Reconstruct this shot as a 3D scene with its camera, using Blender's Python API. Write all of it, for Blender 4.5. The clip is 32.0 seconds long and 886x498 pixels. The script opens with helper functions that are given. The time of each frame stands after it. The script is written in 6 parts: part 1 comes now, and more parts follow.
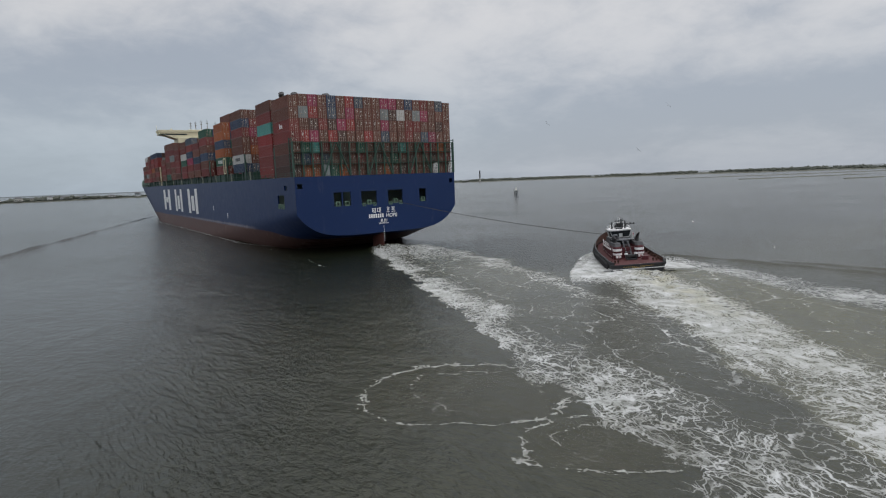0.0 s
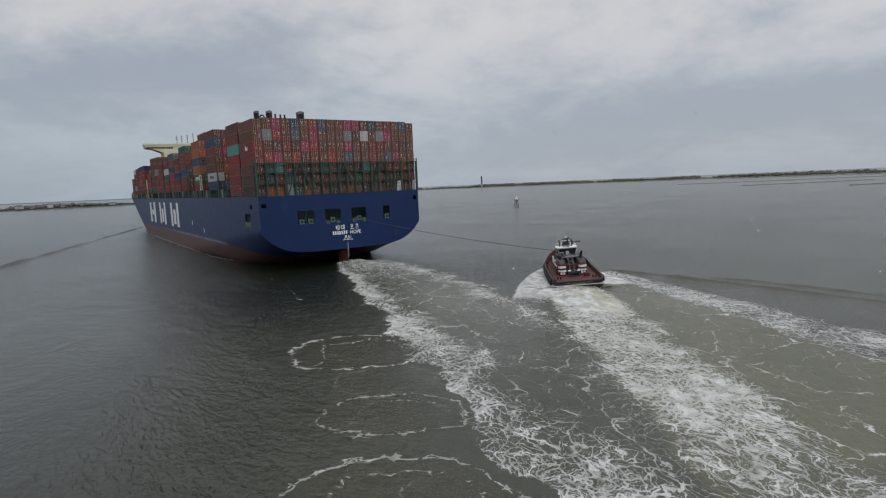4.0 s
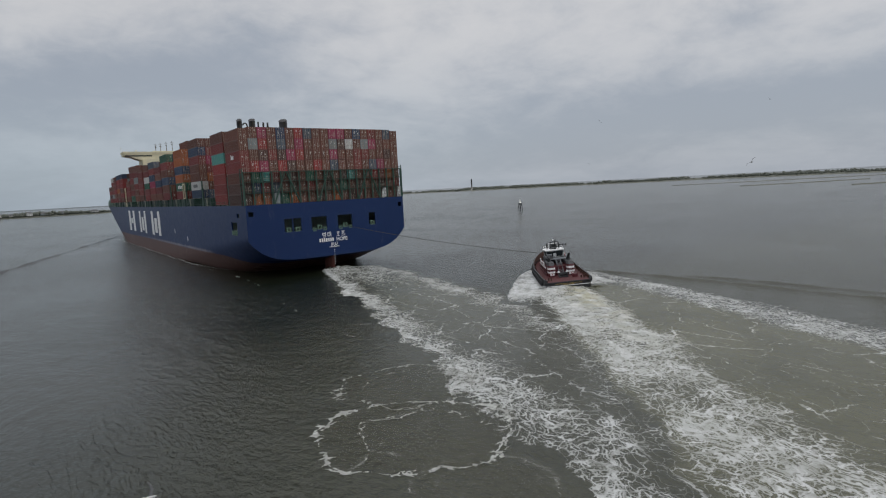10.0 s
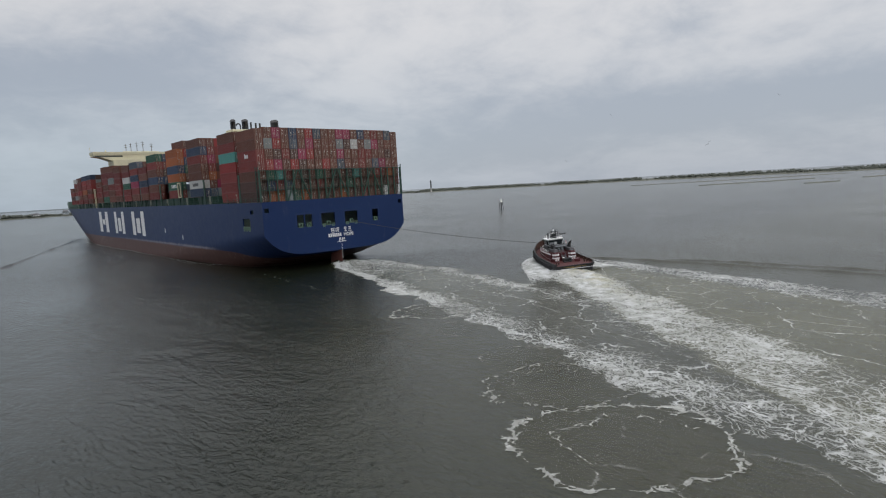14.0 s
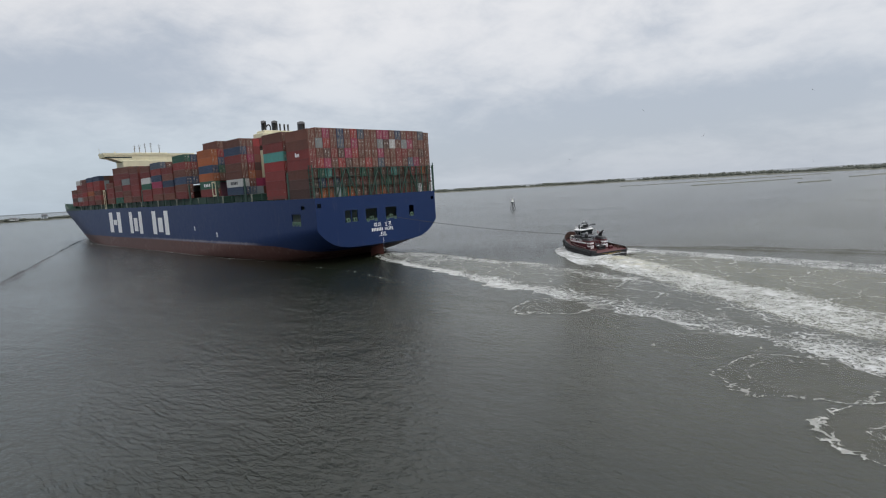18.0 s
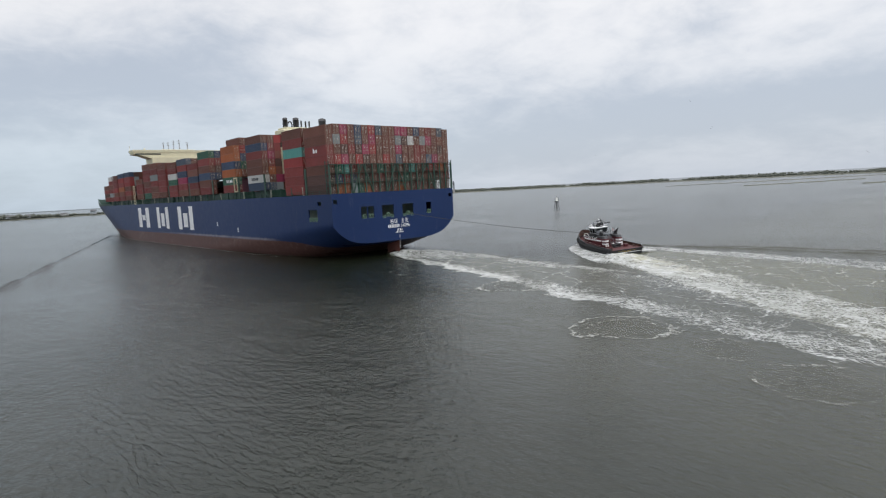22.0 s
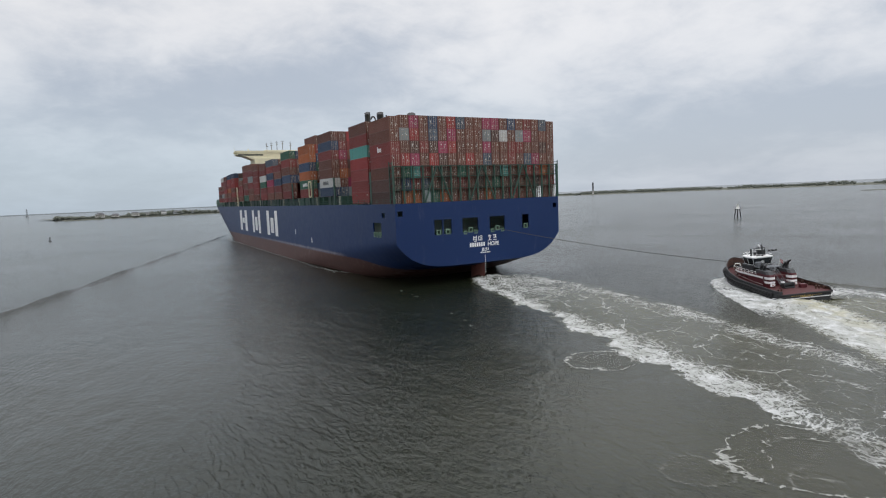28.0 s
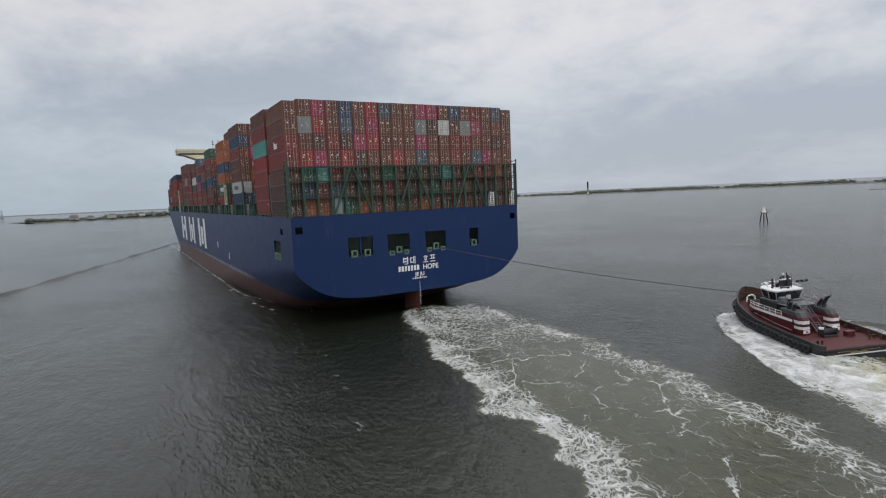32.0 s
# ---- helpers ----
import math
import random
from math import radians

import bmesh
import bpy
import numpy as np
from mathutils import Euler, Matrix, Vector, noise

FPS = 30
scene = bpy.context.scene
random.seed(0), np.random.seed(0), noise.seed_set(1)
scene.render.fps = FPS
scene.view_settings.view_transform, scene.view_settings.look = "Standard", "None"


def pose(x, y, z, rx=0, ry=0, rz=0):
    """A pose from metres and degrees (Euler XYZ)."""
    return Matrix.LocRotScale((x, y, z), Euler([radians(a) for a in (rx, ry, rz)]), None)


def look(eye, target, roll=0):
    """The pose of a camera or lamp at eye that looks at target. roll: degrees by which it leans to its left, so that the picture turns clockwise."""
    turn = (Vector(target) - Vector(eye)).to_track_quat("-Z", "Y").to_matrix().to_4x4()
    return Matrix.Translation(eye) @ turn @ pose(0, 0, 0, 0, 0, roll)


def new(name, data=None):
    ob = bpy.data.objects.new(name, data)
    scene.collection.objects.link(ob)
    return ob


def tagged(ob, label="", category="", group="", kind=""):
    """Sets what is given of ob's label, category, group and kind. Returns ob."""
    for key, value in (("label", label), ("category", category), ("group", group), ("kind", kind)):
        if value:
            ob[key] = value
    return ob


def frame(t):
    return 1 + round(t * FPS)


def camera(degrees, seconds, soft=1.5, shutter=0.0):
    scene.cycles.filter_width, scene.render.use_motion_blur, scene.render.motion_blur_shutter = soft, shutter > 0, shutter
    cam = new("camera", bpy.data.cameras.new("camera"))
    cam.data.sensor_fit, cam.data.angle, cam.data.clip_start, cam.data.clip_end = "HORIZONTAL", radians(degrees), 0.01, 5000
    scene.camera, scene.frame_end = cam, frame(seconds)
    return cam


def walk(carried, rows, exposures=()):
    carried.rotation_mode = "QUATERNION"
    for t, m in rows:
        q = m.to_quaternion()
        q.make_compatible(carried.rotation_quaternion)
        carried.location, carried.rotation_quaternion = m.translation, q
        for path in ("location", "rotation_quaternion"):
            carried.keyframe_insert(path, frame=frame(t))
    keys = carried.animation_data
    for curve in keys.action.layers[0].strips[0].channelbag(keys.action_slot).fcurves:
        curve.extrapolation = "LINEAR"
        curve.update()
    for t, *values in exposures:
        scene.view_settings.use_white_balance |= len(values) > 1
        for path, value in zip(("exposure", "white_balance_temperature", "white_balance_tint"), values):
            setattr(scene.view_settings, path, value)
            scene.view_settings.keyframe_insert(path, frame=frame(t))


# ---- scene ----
cam = camera(76.8, 32.0, 1.15, 0.25)

# ---- the ship's course: it turns slowly to port about a point forward of midships ----
COURSE = [(0, 0.0), (3, 0.15), (6, 0.45), (9, 0.9), (13, 1.6), (16, 2.3), (19, 3.0), (23, 3.8), (26, 4.05), (29, 3.95), (32, 3.75)]
SPEED = 4.15


def heading_at(t):
    """Degrees to port at t seconds, with smooth joints."""
    pts = COURSE
    for i in range(len(pts) - 1):
        if t <= pts[i + 1][0] or i == len(pts) - 2:
            (t0, a0), (t1, a1) = pts[i], pts[i + 1]
            m0 = (a1 - pts[i - 1][1]) / (t1 - pts[i - 1][0]) if i else (a1 - a0) / (t1 - t0)
            m1 = (pts[i + 2][1] - a0) / (pts[i + 2][0] - t0) if i < len(pts) - 2 else (a1 - a0) / (t1 - t0)
            u, d = (t - t0) / (t1 - t0), t1 - t0
            return a0 * (2 * u**3 - 3 * u**2 + 1) + d * m0 * (u**3 - 2 * u**2 + u) + a1 * (3 * u**2 - 2 * u**3) + d * m1 * (u**3 - u**2)


def ship_at(t):
    """The ship's frame in the world: origin at the stern on the waterline, y ahead."""
    a = heading_at(t)
    return pose(200 * math.sin(radians(a)), SPEED * t + 200 * (1 - math.cos(radians(a))), 0, 0, 0, a)


# seconds, place in the ship's frame, yaw, pitch, roll
EYE = [
    (0.0, -72.76, -135.06, 18.36, -34.487, -7.204, -2.201),
    (0.5, -72.50, -136.50, 18.47, -34.456, -7.198, -2.372),
    (1.0, -72.15, -138.33, 18.45, -34.162, -7.081, -2.225),
    (1.5, -71.86, -139.86, 18.50, -34.021, -6.994, -2.293),
    (2.0, -71.42, -141.29, 18.68, -34.125, -6.895, -2.305),
    (2.5, -70.79, -142.97, 19.19, -34.282, -6.833, -2.327),
    (3.0, -69.60, -144.02, 19.94, -34.365, -6.819, -2.378),
    (3.5, -68.53, -145.32, 20.74, -34.510, -6.732, -2.369),
    (5.5, -61.57, -147.23, 23.66, -34.196, -6.616, -2.378),
    (6.0, -60.78, -147.84, 23.91, -34.348, -6.586, -2.378),
    (6.5, -60.57, -148.30, 23.86, -34.491, -6.487, -2.484),
    (7.0, -60.85, -148.46, 23.81, -34.596, -6.474, -2.659),
    (7.5, -61.51, -148.08, 23.67, -34.788, -6.420, -2.620),
    (8.0, -62.85, -148.31, 23.43, -34.990, -6.437, -2.716),
    (8.5, -64.64, -148.36, 23.08, -35.169, -6.376, -2.719),
    (9.0, -66.39, -148.18, 22.80, -35.860, -6.398, -2.808),
    (9.5, -68.28, -148.08, 22.67, -36.593, -6.415, -2.877),
    (10.0, -69.96, -147.39, 22.49, -36.612, -6.424, -2.964),
    (10.5, -71.87, -146.55, 22.39, -36.063, -6.381, -3.020),
    (11.0, -74.06, -146.22, 22.18, -35.927, -6.301, -2.895),
    (11.5, -76.45, -146.10, 21.98, -36.594, -6.340, -3.047),
    (12.0, -78.73, -145.70, 21.78, -37.709, -6.346, -3.076),
    (12.5, -81.23, -145.58, 21.70, -38.876, -6.402, -3.138),
    (13.0, -84.04, -145.78, 21.80, -40.196, -6.455, -3.159),
    (13.5, -87.18, -146.15, 21.81, -41.262, -6.442, -3.140),
    (15.5, -97.18, -142.88, 22.37, -43.845, -6.696, -3.446),
    (16.0, -100.37, -142.36, 22.08, -44.249, -6.615, -3.415),
    (16.5, -103.42, -141.64, 21.71, -44.545, -6.550, -3.450),
    (17.0, -106.48, -140.80, 21.44, -44.719, -6.462, -3.417),
    (17.5, -109.74, -140.09, 21.27, -44.946, -6.425, -3.448),
    (18.0, -113.07, -139.74, 21.16, -45.264, -6.345, -3.431),
    (18.5, -115.63, -140.89, 21.04, -45.501, -6.292, -3.420),
    (19.0, -116.93, -141.66, 20.68, -45.638, -6.218, -3.505),
    (19.5, -115.02, -141.40, 19.94, -45.313, -6.102, -3.305),
    (20.0, -114.04, -141.61, 19.63, -45.177, -6.079, -3.190),
    (20.5, -113.56, -142.19, 19.57, -44.976, -6.154, -3.232),
    (21.0, -112.96, -142.48, 19.76, -44.804, -6.252, -3.207),
    (21.5, -111.73, -142.34, 19.93, -44.624, -6.279, -3.121),
    (22.0, -109.84, -141.44, 20.12, -42.432, -6.222, -3.040),
    (22.5, -107.92, -140.33, 20.40, -38.080, -6.058, -2.883),
    (23.0, -105.72, -138.66, 20.73, -34.855, -5.938, -2.762),
    (23.5, -103.41, -137.00, 20.93, -32.218, -5.793, -2.631),
    (24.0, -101.29, -135.52, 21.18, -30.414, -5.715, -2.539),
    (24.5, -98.84, -133.77, 21.33, -29.985, -5.636, -2.446),
    (25.0, -96.36, -132.02, 21.48, -30.275, -5.637, -2.481),
    (25.5, -94.15, -130.23, 21.63, -30.024, -5.647, -2.508),
    (27.5, -79.80, -119.64, 21.64, -28.688, -5.534, -2.403),
    (28.0, -77.16, -117.49, 21.72, -29.274, -5.555, -2.417),
    (28.5, -74.48, -115.42, 21.88, -29.509, -5.611, -2.574),
    (29.0, -71.21, -112.91, 21.94, -29.737, -5.639, -2.487),
    (29.5, -67.80, -110.56, 22.01, -29.773, -5.651, -2.469),
    (30.0, -64.08, -107.92, 22.11, -29.694, -5.635, -2.525),
    (30.5, -60.25, -105.21, 22.24, -29.651, -5.632, -2.547),
    (31.0, -56.56, -102.50, 22.33, -29.612, -5.645, -2.526),
    (31.5, -52.83, -99.74, 22.70, -29.635, -5.695, -2.545),
    (32.0, -49.05, -96.99, 22.95, -29.689, -5.634, -2.557),
]
walk(cam, [(t, ship_at(t) @ pose(x, y, z, 90 + p, 0, w) @ pose(0, 0, 0, 0, 0, r)) for t, x, y, z, w, p, r in EYE],
     [(0, 0.14), (3.5, 0.08), (9, 0.0), (13, 0.15), (16, 0.33), (19, 0.49), (25, 0.65), (28, 0.50), (32, 0.32)])

# ---- overcast daylight ----
world = bpy.data.worlds.new("overcast_sky")
scene.world = world
world.use_nodes = True
SUN_EL, SUN_AZ = radians(48), radians(165)


class S:
    """A value socket with arithmetic, which adds the nodes for it."""

    def __init__(self, tree, sock):
        self.t, self.s = tree, sock

    def op(self, kind, *others, clamp=False):
        n = self.t.nodes.new("ShaderNodeMath")
        n.operation, n.use_clamp = kind, clamp
        for i, o in enumerate((self, *others)):
            if isinstance(o, S):
                self.t.links.new(o.s, n.inputs[i])
            else:
                n.inputs[i].default_value = o
        return S(self.t, n.outputs[0])

    def __add__(self, o): return self.op("ADD", o)
    def __radd__(self, o): return self.op("ADD", o)
    def __sub__(self, o): return self.op("SUBTRACT", o)
    def __rsub__(self, o): return S.const(self.t, o).op("SUBTRACT", self)
    def __mul__(self, o): return self.op("MULTIPLY", o)
    def __rmul__(self, o): return self.op("MULTIPLY", o)
    def __truediv__(self, o): return self.op("DIVIDE", o)
    def __neg__(self): return self.op("MULTIPLY", -1.0)
    def abs(self): return self.op("ABSOLUTE")
    def pow(self, e): return self.op("POWER", e)
    def max(self, o): return self.op("MAXIMUM", o)
    def min(self, o): return self.op("MINIMUM", o)
    def sat(self): return self.op("ADD", 0.0, clamp=True)

    @staticmethod
    def const(tree, v):
        n = tree.nodes.new("ShaderNodeValue")
        n.outputs[0].default_value = v
        return S(tree, n.outputs[0])

    def step(self, a, b):
        """0 below a, 1 above b (a > b turns it round)."""
        n = self.t.nodes.new("ShaderNodeMapRange")
        n.interpolation_type = "SMOOTHSTEP"
        self.t.links.new(self.s, n.inputs[0])
        lo, hi, o0, o1 = (a, b, 0, 1) if a < b else (b, a, 1, 0)
        for i, v in zip((1, 2, 3, 4), (lo, hi, o0, o1)):
            n.inputs[i].default_value = v
        return S(self.t, n.outputs[0])


def noise_at(tree, vec, scale, detail=4.0, rough=0.55, warp=0.0, dims="3D"):
    n = tree.nodes.new("ShaderNodeTexNoise")
    n.noise_dimensions = dims
    n.inputs["Scale"].default_value, n.inputs["Detail"].default_value = scale, detail
    n.inputs["Roughness"].default_value, n.inputs["Distortion"].default_value = rough, warp
    tree.links.new(vec, n.inputs["Vector"])
    return S(tree, n.outputs["Fac"])


def mix_col(tree, fac, a, b):
    n = tree.nodes.new("ShaderNodeMix")
    n.data_type = "RGBA"
    if isinstance(fac, S):
        tree.links.new(fac.s, n.inputs[0])
    else:
        n.inputs[0].default_value = fac
    for i, c in ((6, a), (7, b)):
        if isinstance(c, (tuple, list)):
            n.inputs[i].default_value = (*c[:3], 1)
        else:
            tree.links.new(c, n.inputs[i])
    return n.outputs[2]


def make_sky():
    t = world.node_tree
    bg = t.nodes["Background"]
    sky = t.nodes.new("ShaderNodeTexSky")
    sky.sky_type, sky.sun_disc, sky.sun_elevation, sky.sun_rotation = "NISHITA", False, SUN_EL, SUN_AZ
    sky.air_density, sky.dust_density = 1.0, 2.0
    co = t.nodes.new("ShaderNodeTexCoord")
    sep = t.nodes.new("ShaderNodeSeparateXYZ")
    t.links.new(co.outputs["Generated"], sep.inputs[0])
    x, y, z = (S(t, o) for o in sep.outputs)
    up = z.max(0.0)
    # a flat deck of cloud seen from below: it crowds together toward the horizon
    k = up + 0.30
    vec = t.nodes.new("ShaderNodeCombineXYZ")
    t.links.new((x / k).s, vec.inputs[0])
    t.links.new((y / k).s, vec.inputs[1])
    vec.inputs[2].default_value = 3.7
    big = noise_at(t, vec.outputs[0], 0.75, 4.0, 0.5, 0.5)
    small = noise_at(t, vec.outputs[0], 1.9, 6.0, 0.55, 0.5)
    wisp = noise_at(t, vec.outputs[0], 8.0, 6.0, 0.62, 0.3)
    # broad lie of the cloud: a thin bright part to starboard, heavier banks ahead and low on the beam
    az = x.op("ARCTAN2", y)
    thin = (az - 0.72).abs().step(0.6, 0.05) * up.step(0.08, 0.22)
    bank = ((az - 0.10).abs().step(0.42, 0.08) * (up - 0.17).abs().step(0.10, 0.01)).max((az - 1.15).abs().step(0.5, 0.15) * (up - 0.10).abs().step(0.065, 0.01))
    cover = (big * 0.42 + small * 0.44 + wisp * 0.17 + up * 0.10 + thin * 0.10 - bank * 0.12).step(0.39, 0.65)
    side = az.step(0.15, 0.95)
    low_d = mix_col(t, side, (0.386, 0.447, 0.511), (0.385, 0.425, 0.485))
    low_l = mix_col(t, side, (0.44, 0.51, 0.585), (0.465, 0.50, 0.555))
    dark = mix_col(t, up.step(0.0, 0.22), low_d, (0.380, 0.421, 0.486))
    light = mix_col(t, up.step(0.0, 0.3), low_l, (0.69, 0.688, 0.70))
    cloud = mix_col(t, cover, dark, light)
    scaled = t.nodes.new("ShaderNodeMix")
    scaled.data_type, scaled.blend_type = "RGBA", "MULTIPLY"
    scaled.inputs[0].default_value = 1.0
    t.links.new(sky.outputs[0], scaled.inputs[6])
    scaled.inputs[7].default_value = (0.09, 0.09, 0.09, 1)
    mixed = mix_col(t, 0.9, scaled.outputs[2], cloud)
    # an overcast vault is brightest overhead, and brighter toward the veiled sun
    toward = (x * math.sin(SUN_AZ) * math.cos(SUN_EL) + y * math.cos(SUN_AZ) * math.cos(SUN_EL) + z * math.sin(SUN_EL)).step(0.25, 1.0)
    gain = (up.step(0.3, 1.0) * 0.9 + toward * 0.35 + 0.9) * (az.step(-0.3, 0.8) * 0.07 + 0.97)
    t.links.new(mixed, bg.inputs[0])
    t.links.new(gain.s, bg.inputs[1])


make_sky()
sun = new("sun", bpy.data.lights.new("sun", "SUN"))
sun.data.energy, sun.data.angle, sun.data.color = 0.14, radians(30), (1.0, 0.97, 0.93)
sun.matrix_world = look((0, 0, 100), Vector((0, 0, 100)) - Vector((math.sin(SUN_AZ) * math.cos(SUN_EL), math.cos(SUN_AZ) * math.cos(SUN_EL), math.sin(SUN_EL))))


# ---- materials ----
def base_mat(name, rough=0.6, metal=0.0):
    m = bpy.data.materials.new(name)
    m.use_nodes = True
    t = m.node_tree
    b = t.nodes["Principled BSDF"]
    b.inputs["Roughness"].default_value, b.inputs["Metallic"].default_value = rough, metal
    return m, t, b


def obj_vec(t):
    return t.nodes.new("ShaderNodeTexCoord").outputs["Object"]


def paint(name, col, rough=0.55, dirt=(0.09, 0.07, 0.055), amount=0.35, scale=0.5, metal=0.0, shift=0.0):
    """Painted or plain surface with streaks, grime and slight differences from piece to piece."""
    m, t, b = base_mat(name, rough, metal)
    v = obj_vec(t)
    info = t.nodes.new("ShaderNodeObjectInfo")
    mp = t.nodes.new("ShaderNodeMapping")
    mp.inputs["Scale"].default_value = (1, 1, 0.22)
    t.links.new(v, mp.inputs[0])
    off = t.nodes.new("ShaderNodeVectorMath")
    off.operation = "MULTIPLY_ADD"
    t.links.new(info.outputs["Random"], off.inputs[0])
    off.inputs[1].default_value = (91, 53, 37)
    t.links.new(mp.outputs[0], off.inputs[2])
    streak = noise_at(t, off.outputs[0], scale * 3, 6.0, 0.65)
    broad = noise_at(t, off.outputs[0], scale * 0.5, 3.0)
    c1 = mix_col(t, (streak.step(0.5, 0.78) * amount), col, dirt)
    c2 = mix_col(t, broad.step(0.35, 0.75) * 0.3, c1, tuple(min(1, c * 1.35 + 0.015) for c in col))
    if shift:
        hue = t.nodes.new("ShaderNodeHueSaturation")
        t.links.new((S(t, info.outputs["Random"]) * (2 * shift) + (1 - shift)).s, hue.inputs["Value"])
        t.links.new(c2, hue.inputs["Color"])
        c2 = hue.outputs[0]
    t.links.new(c2, b.inputs["Base Color"])
    t.links.new((streak * 0.3 + (rough - 0.15)).s, b.inputs["Roughness"])
    bump = t.nodes.new("ShaderNodeBump")
    bump.inputs["Strength"].default_value, bump.inputs["Distance"].default_value = 0.25, 0.02
    t.links.new(streak.s, bump.inputs["Height"])
    t.links.new(bump.outputs[0], b.inputs["Normal"])
    return m


BOX = {  # container paints by letter
    "b": (0.150, 0.052, 0.033), "d": (0.082, 0.036, 0.028), "r": (0.30, 0.032, 0.03), "R": (0.20, 0.032, 0.028),
    "p": (0.31, 0.034, 0.088), "u": (0.030, 0.058, 0.115), "s": (0.07, 0.10, 0.14), "g": (0.22, 0.25, 0.25),
    "w": (0.62, 0.62, 0.60), "o": (0.36, 0.10, 0.028), "t": (0.10, 0.36, 0.32), "n": (0.025, 0.12, 0.075), "k": (0.05, 0.055, 0.06),
}
BOXMAT = {k: paint("container_paint", tuple(v * 0.84 for v in c), 0.55, amount=0.45, scale=0.35, shift=0.22) for k, c in BOX.items()}
M_ROD = paint("galvanised_rod", (0.36, 0.30, 0.24), 0.45, metal=0.3)
M_STICK = paint("white_label", (0.7, 0.7, 0.66), 0.6, amount=0.3)
M_GREEN = paint("green_deck_paint", (0.022, 0.062, 0.044), 0.55, dirt=(0.10, 0.075, 0.05), amount=0.5)
M_CREAM = paint("cream_paint", (0.62, 0.58, 0.40), 0.5, amount=0.25)
M_DARK = paint("dark_interior", (0.02, 0.028, 0.026), 0.8)
M_BLACK = paint("black_paint", (0.018, 0.018, 0.02), 0.5)
M_WHITE = paint("white_paint", (0.78, 0.78, 0.77), 0.5, amount=0.25)
M_ROPE = paint("tow_rope", (0.06, 0.06, 0.055), 0.9)
M_GLASS, _t, _b = base_mat("dark_window_glass", 0.08)
_b.inputs["Base Color"].default_value = (0.012, 0.016, 0.018, 1)


def hull_paint():
    """Blue topsides over red-brown bottom paint, with a worn, scuffed boundary and runs of rust."""
    m, t, b = base_mat("hull_paint", 0.42)
    v = obj_vec(t)
    sep = t.nodes.new("ShaderNodeSeparateXYZ")
    t.links.new(v, sep.inputs[0])
    y, z = S(t, sep.outputs[1]), S(t, sep.outputs[2])
    mp = t.nodes.new("ShaderNodeMapping")
    mp.inputs["Scale"].default_value = (0.1, 0.1, 0.02)
    t.links.new(v, mp.inputs[0])
    run = noise_at(t, mp.outputs[0], 6.0, 6.0, 0.65)
    broad = noise_at(t, v, 0.035, 4.0)
    fine = noise_at(t, v, 0.6, 6.0, 0.65)
    blue = mix_col(t, broad.step(0.3, 0.7), (0.0095, 0.027, 0.094), (0.0125, 0.032, 0.104))
    blue = mix_col(t, run.step(0.56, 0.8) * 0.3, blue, (0.10, 0.11, 0.15))
    red = mix_col(t, fine.step(0.4, 0.7), (0.092, 0.040, 0.034), (0.125, 0.066, 0.056))
    red = mix_col(t, run.step(0.5, 0.75) * 0.5, red, (0.08, 0.05, 0.04))
    red = mix_col(t, (fine + broad * 0.8).step(0.98, 1.2) * 0.5, red, (0.22, 0.17, 0.15))
    scuff = ((z - 5.6).abs() + fine * 1.2).step(1.3, 0.5) * (y.step(30, 45) * y.step(190, 90)) * 0.62
    edge = (z + fine * 0.35 + broad * 0.5 + y.step(28, 2) * 1.9).step(5.62, 5.78)
    col = mix_col(t, edge, red, blue)
    col = mix_col(t, scuff, col, (0.33, 0.30, 0.31))
    t.links.new(col, b.inputs["Base Color"])
    t.links.new((fine * 0.2 + 0.34).s, b.inputs["Roughness"])
    b.inputs["Specular IOR Level"].default_value = 0.22
    bump = t.nodes.new("ShaderNodeBump")
    bump.inputs["Strength"].default_value, bump.inputs["Distance"].default_value = 0.2, 0.05
    t.links.new((fine + broad * 2).s, bump.inputs["Height"])
    t.links.new(bump.outputs[0], b.inputs["Normal"])
    return m


M_HULL = hull_paint()


